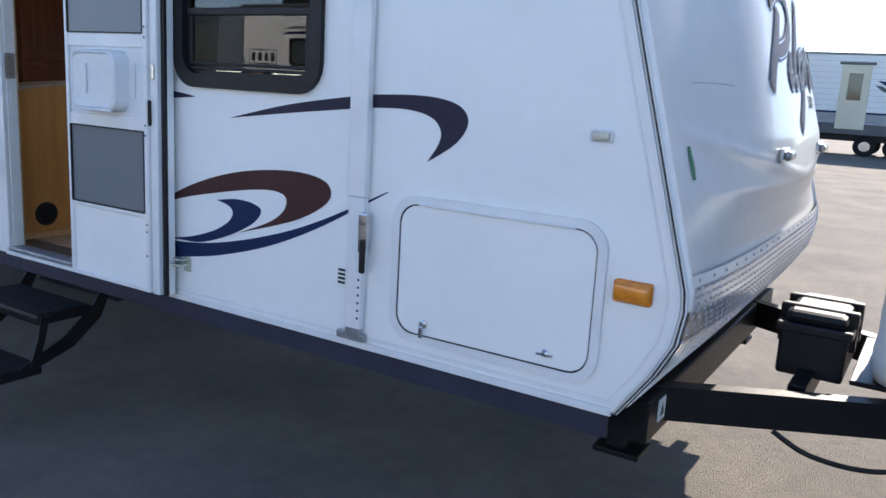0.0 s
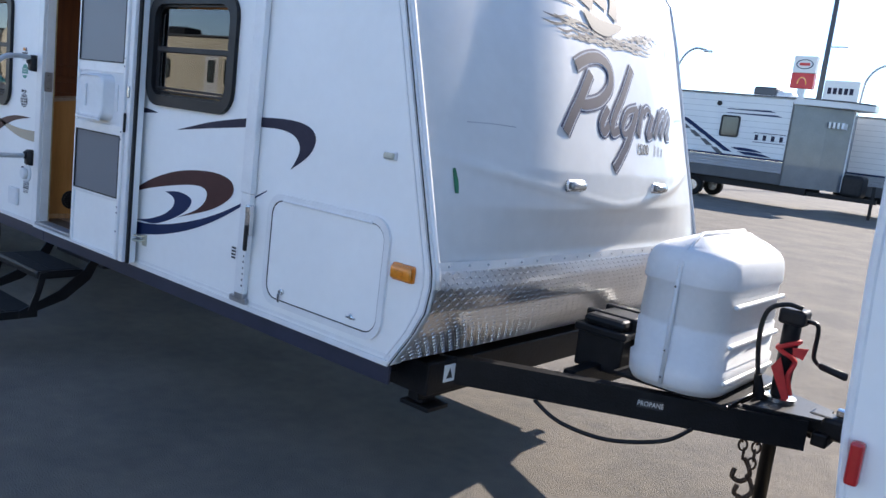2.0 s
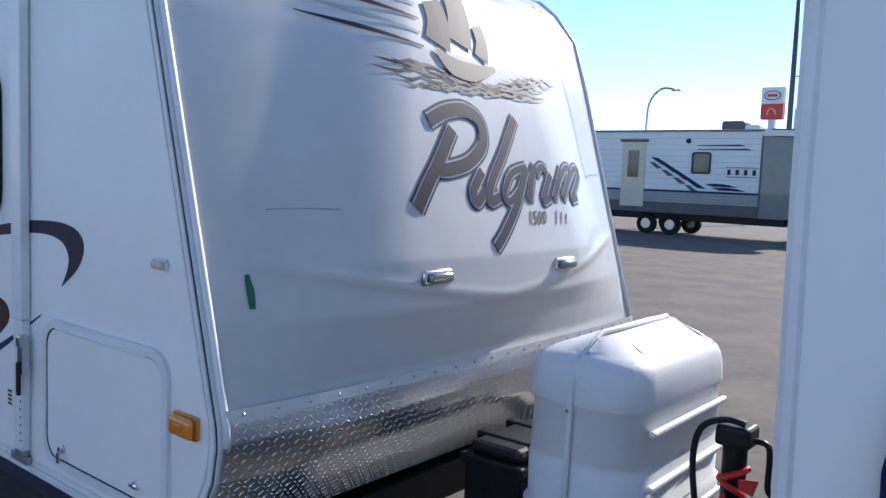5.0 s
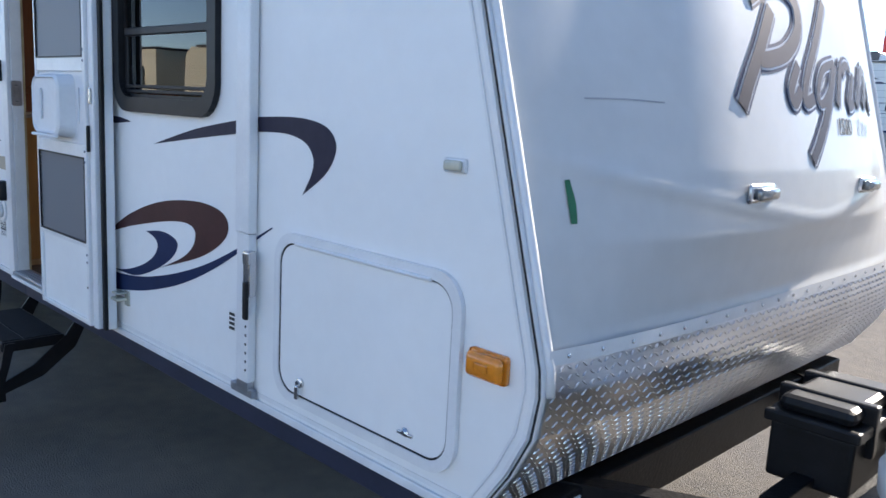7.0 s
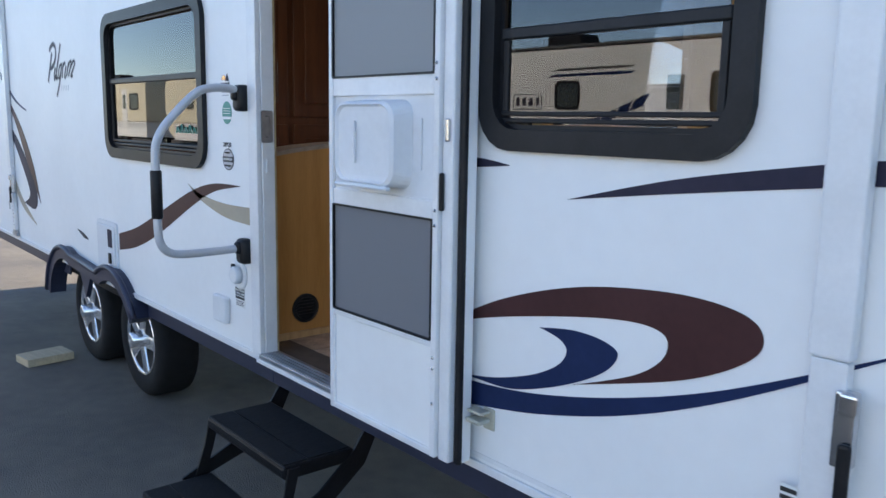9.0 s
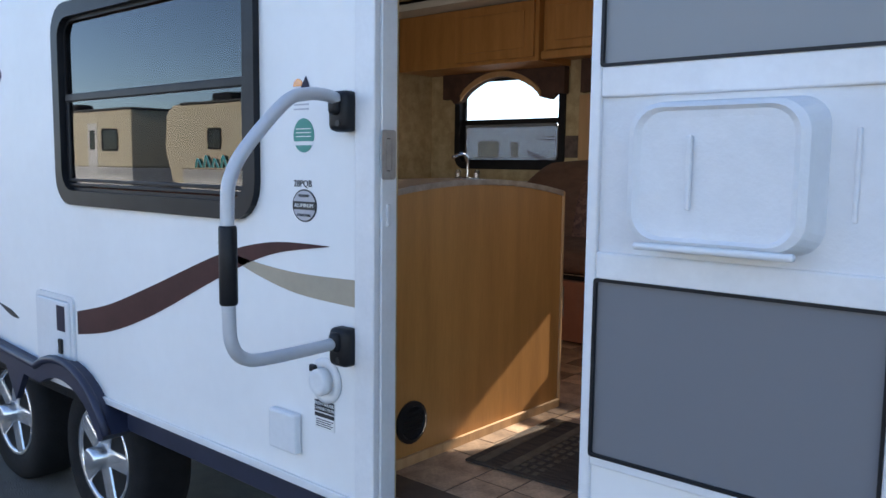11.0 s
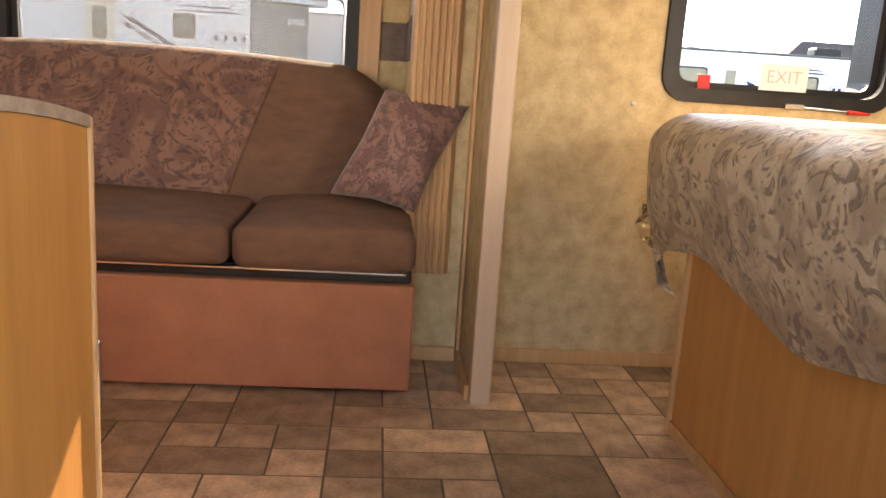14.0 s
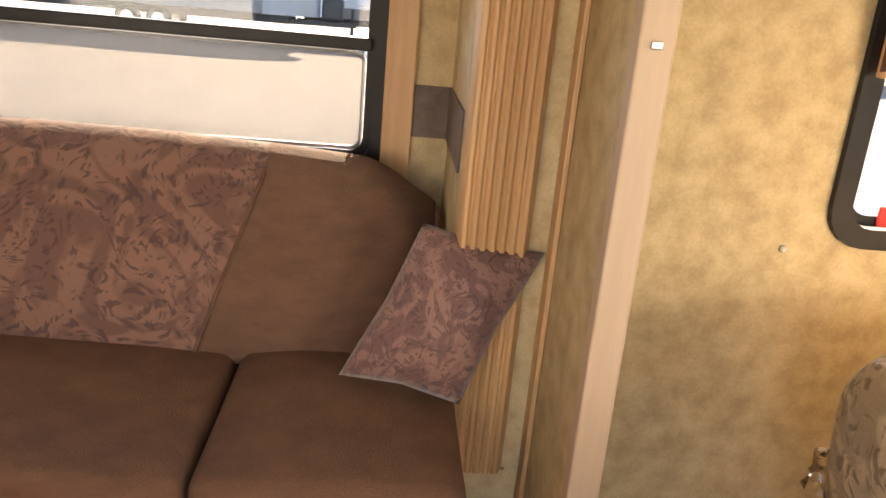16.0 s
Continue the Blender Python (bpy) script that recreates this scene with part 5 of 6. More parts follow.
part("cupboard_door", join(box(-5.0, -4.43, 2.38, 2.398, 2.14, 2.45, 0.005), box(-4.94, -4.49, 2.372, 2.381, 2.19, 2.40, 0.006)), WOOD, oc2)
pl = thing("ceiling_light", "oval white lamp under the overhead cupboard", "lamp", (-3.58, 2.52, 2.155))
part("base", box(-0.13, 0.13, -0.07, 0.07, -0.012, -0.001, 0.005), TRIM, pl)
part("diffuser", box(-0.12, 0.12, -0.062, 0.062, -0.035, -0.011, 0.012, 3), CLEARL, pl, "", True)


def valance(x0, x1, z0, z1):
    v = thing("window_valance", "brown fabric valance with an arched wooden rim", "valance", (0, 0, 0), group="valances")
    n = 24
    arch = [(x0 + 0.16 + (x1 - x0 - 0.32) * k / n, z0 + 0.015 + (z1 - z0 - 0.05) * math.sin(math.pi * k / n) ** 0.7) for k in range(n + 1)]
    out = [(x0, z1), (x0, z0 + 0.03), (x0 + 0.06, z0 + 0.035), (x0 + 0.10, z0)] + arch + [(x1 - 0.10, z0), (x1 - 0.06, z0 + 0.035), (x1, z0 + 0.03), (x1, z1)]
    part("cloth", poly(out, SLIDE - 0.06, SLIDE - 0.012), VALCLOTH, v)
    a2 = [(x, z + 0.035) for x, z in arch]
    part("rim", poly(arch + a2[::-1], SLIDE - 0.075, SLIDE - 0.0605), PALEWOOD, v)


valance(-4.30, -2.93, 1.93, 2.15)
valance(-5.35, -4.41, 1.93, 2.118)


def far_window(name, hole, y, ywall, label, zm=None, rim=0.05):
    """A window seen from inside: black rounded frame, sash and clear panes."""
    x0, x1, z0, z1 = hole
    w = tagged(new(name), label, "window", kind="structure")
    I = rrect(x0 + 0.012, x1 - 0.012, z0 + 0.012, z1 - 0.012, 0.05)
    part("inner_frame", ring(rrect(x0 - 0.03, x1 + 0.03, z0 - 0.03, z1 + 0.03, 0.08), I, y - 0.018, y - 0.0008), BLACK, w)
    part("liner", ring(rrect(x0 + 0.002, x1 - 0.002, z0 + 0.002, z1 - 0.002, 0.055), I, y, ywall), BLACK, w)
    part("sash", ring(rrect(x0 + 0.01, x1 - 0.01, z0 + 0.01, z1 - 0.01, 0.05), rrect(x0 + 0.032, x1 - 0.032, z0 + 0.032, z1 - 0.032, 0.035), y + 0.022, y + 0.036), BLACK, w)
    spans = [(z0 + 0.025, z1 - 0.025)]
    if zm:
        part("crossbar", box(x0 + 0.02, x1 - 0.02, y + 0.012, y + 0.040, zm - 0.016, zm + 0.016, 0.004), BLACK, w)
        part("lower_sash", ring(rrect(x0 + 0.034, x1 - 0.034, z0 + 0.034, zm - 0.016, 0.03), rrect(x0 + 0.043, x1 - 0.043, z0 + 0.043, zm - 0.025, 0.025), y + 0.020, y + 0.032), GREYTRIM, w)
        part("insect_screen", box(x0 + 0.04, x1 - 0.04, y + 0.015, y + 0.016, z0 + 0.04, zm - 0.018), WSCREEN, w)
        spans = [(z0 + 0.025, zm - 0.012), (zm + 0.012, z1 - 0.025)]
    for a, b in spans:
        g = part("pane", box(x0 + 0.025, x1 - 0.025, y + 0.026, y + 0.030, a, b), CLEAR, w)
        g.visible_shadow = bool(zm) and a < zm - 0.1
    return w


far_window("window_3", WIN_S, SLIDE, SLIDE + 0.06, "wide black-framed window above the sofa", 1.80)
far_window("window_4", WIN_K, SLIDE, SLIDE + 0.06, "black-framed kitchen window with a crossbar", 1.81)
wb3 = far_window("window_5", WIN_B, IN_Y, ROAD, "black-framed emergency exit window above the bed")
part("exit_label", box(-1.79, -1.64, IN_Y + 0.018, IN_Y + 0.020, 1.565, 1.645), PAPER, wb3)
words("lettering", "EXIT", 0.055, SILVER, wb3, (-1.715, IN_Y + 0.0165, 1.605))
part("red_tab", join(box(-1.985, -1.945, IN_Y + 0.012, IN_Y + 0.020, 1.552, 1.60, 0.004)), REDCLOTH, wb3)
part("release_lever", join(box(-1.72, -1.66, IN_Y - 0.026, IN_Y - 0.0185, 1.512, 1.530, 0.003), tube([(-1.66, IN_Y - 0.022, 1.52), (-1.52, IN_Y - 0.024, 1.515)], 0.0035, 6)), STEEL, wb3)
part("lever_tip", tube([(-1.52, IN_Y - 0.024, 1.515), (-1.45, IN_Y - 0.024, 1.513)], [0.008, 0.004], 8), REDCLOTH, wb3)

# slide-out trim
part("window_stile", box(-3.020, -2.945, SLIDE - 0.022, SLIDE - 0.001, 1.30, 2.12, 0.004), PALEWOOD, slide)
part("window_stile", box(-4.33, -4.215, SLIDE - 0.022, SLIDE - 0.001, 1.30, 1.95, 0.004), PALEWOOD, slide)
part("border_tile", box(-2.944, -2.852, SLIDE - 0.006, SLIDE - 0.0008, 1.585, 1.715), BORDER, slide)
part("border_tile", box(-2.856, -2.8506, IN_Y + 0.10, SLIDE - 0.007, 1.585, 1.715), BORDER, slide)
part("border_tile", box(-4.46, -4.34, SLIDE - 0.006, SLIDE - 0.0008, 1.585, 1.715), BORDER, slide)
pil = thing("fluted_moulding", "fluted light oak moulding beside the slide-out", "moulding", (0, 0, 0))
pts = [(-2.855, IN_Y - 0.001)]
for k in range(7):
    x0 = -2.850 + 0.0195 * k
    pts += [(x0, IN_Y - 0.026), (x0 + 0.005, IN_Y - 0.034), (x0 + 0.012, IN_Y - 0.034), (x0 + 0.017, IN_Y - 0.026)]
pts += [(-2.705, IN_Y - 0.001)]
part("body", poly(pts, 0.955, 2.46, "xy"), PALEWOOD, pil)
tagged(pil, kind="structure")
part("wall_fill", box(-2.855, -2.70, IN_Y - 0.012, IN_Y - 0.001, FLOOR, 0.954), WALLP, pil)
ptn = structure("wall_partition", box(-2.655, -2.605, 1.905, IN_Y - 0.001, FLOOR, 2.6), WALLP)
part("corner_post", box(-2.658, -2.602, 1.868, 1.905, FLOOR, 2.6, 0.005), POSTWOOD, ptn)
part("side_bead", box(-2.668, -2.656, IN_Y - 0.05, IN_Y - 0.002, FLOOR, 2.6, 0.003), PALEWOOD, ptn)
part("catch", box(-2.640, -2.622, 1.862, 1.868, 1.888, 1.900, 0.002), STEEL, ptn)
for nm, bm_ in (("baseboard", box(-2.604, -0.63, IN_Y - 0.016, IN_Y - 0.0008, FLOOR, FLOOR + 0.045, 0.003)), ("baseboard", box(-2.85, -2.656, IN_Y - 0.028, IN_Y - 0.0125, FLOOR, FLOOR + 0.045, 0.003)),
                ("baseboard", box(-2.670, -2.656, 1.906, IN_Y - 0.03, FLOOR, FLOOR + 0.045, 0.003))):
    structure(nm, bm_, PALEWOOD)
kn = thing("wall_button", "small brass stud on the wallpapered wall", "wall stud", (-2.18, IN_Y - 0.001, 1.50))
part("stud", lathe([(0.008, 0.0), (0.008, -0.006), (0.004, -0.010)], 12, "y"), CLEARL, kn)
nt_ = thing("notice", "small printed notice below the bedroom window", "notice", (-1.715, IN_Y - 0.001, 1.455))
part("paper", box(-0.05, 0.05, -0.001, 0.0, -0.03, 0.03), TAN, nt_)
for k in range(3):
    part("print_line", box(-0.04, 0.04, -0.0018, -0.0011, -0.02 + 0.016 * k, -0.015 + 0.016 * k), REDCLOTH, nt_)
rv = thing("window_ruffle", "tan ruffled valance hanging over the bedroom window", "valance", (0, 0, 0))
part("cloth", sheet(lambda u, v: Vector((-2.10 + 0.75 * u, IN_Y - 0.045 - 0.018 * math.sin(u * 95) * (0.4 + 0.6 * v), 2.16 - 0.29 * v - 0.012 * math.sin(u * 60 + 1))), 150, 6), SHEER, rv, "", True)
part("rod", tube([(-2.14, IN_Y - 0.03, 2.14), (-1.30, IN_Y - 0.03, 2.14)], 0.008, 8), STEEL, rv)
part("gathered_end", sheet(lambda u, v: Vector((-2.11 + 0.09 * u, IN_Y - 0.07 - 0.03 * math.sin(u * 9), 2.18 - (0.31 - 0.05 * u) * v)), 16, 6), VALCLOTH, rv, "", True)

# ---- sofa ----
def cushion(x0, x1, y0, y1, z0, z1, puff, nx=24, ny=16, sag=0.0):
    """A closed, rounded upholstered block."""
    b = box(x0, x1, y0, y1, z0, z1, min(z1 - z0, y1 - y0) * 0.30, 4)
    cx, cy, cz = (x0 + x1) / 2, (y0 + y1) / 2, (z0 + z1) / 2
    bmesh.ops.subdivide_edges(b, edges=[e for e in b.edges if e.calc_length() > 0.12], cuts=7, use_grid_fill=True)
    for v in b.verts:
        u, w = (v.co.x - cx) / (x1 - x0) * 2, (v.co.y - cy) / (y1 - y0) * 2
        k = max(0, 1 - u * u) * max(0, 1 - w * w)
        v.co.z += puff * k * (1 if v.co.z > cz else -0.2)
        v.co.z += 0.004 * noise.noise(v.co * 9)
        v.co.y += 0.006 * noise.noise(v.co * 6 + Vector((3, 1, 7)))
    return b


so = thing("sofa", "brown upholstered sofa with paisley back insert", "sofa", (0, 0, 0))
SX0, SX1 = -4.63, -2.875
part("base", box(SX0, SX1 + 0.055, 1.925, 2.60, FLOOR + 0.012, 0.985, 0.006), SOFABASE, so)
part("rail", box(SX0, SX1 + 0.045, 1.955, 2.60, 0.985, 1.025, 0.004), BLACK, so)
part("rail_strip", box(SX0, SX1 + 0.03, 1.935, 1.955, 1.010, 1.018, 0.002), STEEL, so)
SPLIT = -3.30
part("seat_cushion", cushion(SPLIT + 0.003, SX1 + 0.05, 1.855, 2.50, 1.030, 1.140, 0.028), SOFA, so, "", True)
part("seat_cushion", cushion(SX0, SPLIT - 0.003, 1.86, 2.50, 1.030, 1.138, 0.028), SOFA, so, "", True)
def back_top(x):
    u = (x + 3.72) / 0.95
    return 1.585 - 0.055 * u * u - 1.15 * max(0, abs(u) - 0.70) ** 1.5
SEAM = -3.29
def back_face(x0, x1, lift):
    def f(u, v):
        lean = 0.13 * min(1, v / 0.75) - 0.11
        a0, a1 = (x0 + lean if x0 == SEAM else x0), (x1 + lean if x1 == SEAM else x1)
        x = a0 + (a1 - a0) * u
        zt = back_top(x)
        e = min(1, (x - SX0) / 0.06, (SX1 - x) / 0.06)
        e = max(0.0, e)
        if v < 0.75:
            k = v / 0.75
            z = 1.12 + (zt - 0.05 - 1.12) * k
            y = 2.34 + 0.15 * k - 0.03 * math.sin(math.pi * k) - lift
        else:
            k = (v - 0.75) / 0.25
            z = zt - 0.05 + 0.05 * math.sin(k * math.pi)
            y = 2.49 + 0.17 * k - lift * (1 - k)
        return Vector((x, y + 0.05 * (1 - e), z))
    return f
for x0, x1, m, lf in ((SX0, -4.12, SOFA, 0), (-4.12, SEAM, PAISLEY, 0.004), (SEAM, SX1, SOFA, 0)):
    g = sheet(back_face(x0, x1, lf), 30, 26)
    for v in g.verts:
        v.co.y += 0.004 * noise.noise(v.co * 7)
    part("backrest", g, m, so, "paisley back insert" if m is PAISLEY else "", True)
part("back_side", poly([(2.34, 1.12), (2.49, back_top(SX1) - 0.05), (2.56, back_top(SX1)), (2.66, back_top(SX1) - 0.05), (2.66, 1.12)], SX1 - 0.002, SX1 + 0.004, "yz"), SOFA, so)
part("seam", tube([(SEAM - 0.11 + 0.13 * k, 2.335 + 0.15 * k - 0.03 * math.sin(math.pi * k) , 1.12 + (back_top(-3.30) - 0.05 - 1.12) * k) for k in [j / 14 for j in range(15)]], 0.004, 6), SOFA, so)
pw = thing("throw_pillow", "plum paisley throw pillow leaning in the sofa corner", "pillow", (-2.905, 2.20, 1.345), 0)
def pillowf(sgn):
    def f(u, v):
        a, b = u * 2 - 1, v * 2 - 1
        k = max(0, (1 - a * a) * (1 - b * b)) ** 0.55
        pin = 1 - 0.07 * (1 - abs(a * b))
        return Vector((a * 0.125 * pin + b * 0.045, sgn * 0.06 * k, b * 0.17 * pin))
    return f
p_bm = join(sheet(pillowf(1), 26, 26), sheet(pillowf(-1), 26, 26))
bmesh.ops.remove_doubles(p_bm, verts=p_bm.verts[:], dist=1e-4)
bmesh.ops.recalc_face_normals(p_bm, faces=p_bm.faces[:])
part("pillow_body", p_bm, PILLOWF, pw, "", True)
pw.matrix_basis = pose(-2.872, 2.20, 1.325, -14, 9, -6)

# ---- bed ----
bd2 = thing("bed", "bed made up with a taupe jacquard bedspread over an oak base", "bed", (0, 0, 0))
part("base", box(-2.145, -0.64, 0.45, 1.745, FLOOR, 1.22), WOOD, bd2)
part("corner_bead", box(-2.155, -2.135, 1.735, 1.755, FLOOR, 1.2, 0.004), PALEWOOD, bd2)
part("kick_strip", box(-2.153, -2.1455, 0.45, 1.735, FLOOR, FLOOR + 0.035, 0.003), PALEWOOD, bd2)
rngb = random.Random(3)
def spread_face(u, v):
    # v runs from the head over the top and down the foot end
    y = 0.36 + u * 1.50
    ed = min(1.0, (1.86 - y) / 0.10)
    drop = 0.0
    if v < 0.7:
        x = -0.66 - (1.50) * v / 0.7
        z = 1.495
    elif v < 0.8:
        k = (v - 0.7) / 0.1 * math.pi / 2
        x = -2.16 - 0.115 * math.sin(k)
        z = 1.495 - 0.085 * (1 - math.cos(k))
    else:
        k = (v - 0.8) / 0.2
        x = -2.275 + 0.070 * k * k
        z = 1.41 - (0.265 + 0.03 * math.sin(y * 7)) * k
    z += 0.010 * noise.noise(Vector((x * 3, y * 3, 1)))
    x += 0.012 * noise.noise(Vector((z * 6, y * 6, 4)))
    if ed < 1:
        c = 1 - ed
        z -= 0.085 * c * c
        x += 0.05 * c * c if v > 0.7 else 0
    return Vector((x, y, z))
part("bedspread", sheet(spread_face, 60, 70), SPREAD, bd2, "", True)
def spread_side(u, v):
    p = spread_face(1.0, u)
    return Vector((p.x + 0.02 * v, p.y + 0.015 * math.sin(v * math.pi) - 0.03 * v, p.z - 0.24 * v * (1 - 0.85 * max(0, u - 0.8) / 0.2)))
part("bedspread_side", sheet(spread_side, 60, 10), SPREAD, bd2, "", True)
part("mattress", box(-2.15, -0.64, 0.40, 1.80, 1.20, 1.43, 0.05, 3), SPREAD, bd2)
bg = thing("plastic_film", "crumpled clear plastic film at the mattress corner", "plastic film", (-2.22, 1.83, 1.22))
fb = bmesh.new()
bmesh.ops.create_icosphere(fb, subdivisions=3, radius=0.05)
for v in fb.verts:
    v.co += v.co.normalized() * 0.03 * noise.noise(v.co * 40)
    v.co.x *= 0.7
    v.co.z *= 1.2
part("film", fb, glass("plastic_film_clear", (0.93, 0.92, 0.9), 1.35), bg)

# ---- doormat, extinguisher ----
mt = thing("doormat", "dark patterned doormat with tan woven bands", "doormat", (-2.92, 0.66, FLOOR + 0.0015), 3)
part("mat_body", box(-0.34, 0.30, -0.26, 0.24, 0.0, 0.008, 0.003), RUG, mt)
for x in (-0.31, -0.22, -0.05, 0.12, 0.24):
    part("woven_band", box(x, x + 0.03, -0.25, 0.23, 0.008, 0.0105), RUGLIGHT if x < -0.1 else RUG, mt)
for k in range(12):
    for j in range(3):
        part("woven_figure", box(-0.185 + 0.03 * j, -0.170 + 0.03 * j, -0.24 + 0.04 * k, -0.22 + 0.04 * k, 0.008, 0.0102), RUGLIGHT, mt)
fe = thing("fire_extinguisher", "white fire extinguisher with a black valve head", "fire extinguisher", (-2.565, 0.13, FLOOR))
part("cylinder", lathe([(0.035, 0.06), (0.042, 0.07), (0.042, 0.22), (0.03, 0.26), (0.016, 0.275)], 20), TANKW, fe, "", True)
part("valve", join(box(-0.018, 0.018, -0.018, 0.018, 0.27, 0.33, 0.006), box(-0.012, 0.012, -0.055, 0.025, 0.325, 0.345, 0.005)), BLACK, fe)
part("lever", box(-0.008, 0.008, -0.055, 0.02, 0.346, 0.356, 0.003), STEEL, fe)
part("bracket", box(0.0, 0.05, -0.087, -0.040, 0.05, 0.26, 0.004), BLACK, fe)
fe.matrix_basis = pose(-2.622, 0.150, FLOOR + 0.09)

# ---- far trailers, signs, houses, trees ----
def far_trailer(name, label, at, turn, length, body, capm, skirt, stripes=True):
    t = thing(name, label, "trailer", at, turn, "trailers on the lot")
    L = length
    part("body", box(0, L, 0, 2.4, 1.28, 3.28, 0.05), body, t)
    part("lower_side", box(0, L, 0.01, 2.39, 0.55, 1.27, 0.02), skirt, t)
    for k in range(4):
        part("side_groove", box(0.02, L - 0.02, -0.006, 0.009, 1.02 + 0.06 * k, 1.04 + 0.06 * k), GREYTRIM, t)
    part("roof", box(-0.05, L + 0.04, -0.04, 2.44, 3.285, 3.36, 0.02), FARGREY, t)
    part("front_cap", poly([(L + 0.001, 0.6), (L + 0.6, 0.9), (L + 1.0, 1.9), (L + 0.9, 3.0), (L + 0.5, 3.30), (L + 0.001, 3.30)], 0.02, 2.38), capm, t)
    part("air_conditioner", box(L * 0.80, L * 0.80 + 1.1, 0.85, 1.6, 3.365, 3.72, 0.10, 3), BLACK, t)
    part("roof_vent", box(L * 0.2, L * 0.2 + 0.4, 1.0, 1.4, 3.365, 3.45, 0.03), BLACK, t)
    for x0, x1, z0, z1 in ((L * 0.70, L * 0.70 + 0.75, 1.9, 2.55), (L * 0.12, L * 0.12 + 1.2, 1.85, 2.65)):
        w = part("window", ring(rrect(x0, x1, z0, z1, 0.12), rrect(x0 + 0.06, x1 - 0.06, z0 + 0.06, z1 - 0.06, 0.08), -0.03, -0.001), BLACK, t)
        part("pane", poly(rrect(x0 + 0.05, x1 - 0.05, z0 + 0.05, z1 - 0.05, 0.08), -0.012, -0.003), DARKGLASS, w)
    d = part("door", box(L * 0.33, L * 0.33 + 0.72, -0.02, -0.001, 0.95, 2.85, 0.01), FARWHITE, t)
    part("pane", box(L * 0.33 + 0.16, L * 0.33 + 0.56, -0.028, -0.0205, 1.9, 2.6), DARKGLASS, d)
    if stripes:
        for k, (z, a0, a1) in enumerate(((2.85, 0.50, 0.78), (2.72, 0.50, 0.80), (1.55, 0.42, 0.86), (1.42, 0.55, 0.92))):
            part("stripe", poly([(L * a0, z), (L * a1, z - 0.02), (L * a1 + 0.3, z - 0.08), (L * a0 + 0.2, z - 0.06)], -0.008, -0.001), NAVY if k % 2 else FARGREY, t)
        for k in range(5):
            x = L * 0.34 + 0.9 + 0.42 * k
            part("stripe", poly([(x, 2.25 - 0.16 * k), (x + 0.36, 2.12 - 0.16 * k), (x + 0.52, 1.86 - 0.16 * k), (x + 0.16, 1.98 - 0.16 * k)], -0.008, -0.001), NAVY, t)
        for k in range(4):
            part("name_bar", box(L * 0.86 + 0.22 * k, L * 0.86 + 0.12 + 0.22 * k, -0.008, -0.001, 1.98, 2.18), SLATE, t)
        part("name_frame", ring(rrect(L * 0.86 - 0.08, L * 0.86 + 0.88, 1.9, 2.26, 0.02, 1), rrect(L * 0.86 - 0.06, L * 0.86 + 0.86, 1.92, 2.24, 0.02, 1), -0.008, -0.001), SLATE, t)
    for x in (L * 0.42, L * 0.42 + 0.9):
        for y in (0.06, 2.1):
            w = part("wheel", lathe([(0.2, 0.02), (0.3, 0.0), (0.34, 0.03), (0.34, 0.2), (0.2, 0.22)], 24, "y", (x, y, 0.34)), RUBBER, t)
            part("rim", lathe([(0.19, 0.0), (0.17, 0.03), (0.05, 0.02)], 18, "y", (x, y, 0.34)), STEEL, w)
    part("chassis", box(0.2, L, 0.3, 2.1, 0.45, 0.548), FRAMEBLK, t)
    part("tongue", poly([(L, 0.4), (L + 2.0, 1.15), (L + 2.0, 1.25), (L, 2.0)], 0.45, 0.58, "xy"), FRAMEBLK, t)
    part("propane_cover", box(L + 1.15, L + 1.55, 0.9, 1.5, 0.585, 1.25, 0.08, 3), BLACK, t)
    part("jack", box(L + 1.8, L + 1.88, 1.16, 1.24, 0.0, 0.95, 0.01), FRAMEBLK, t)
    return t


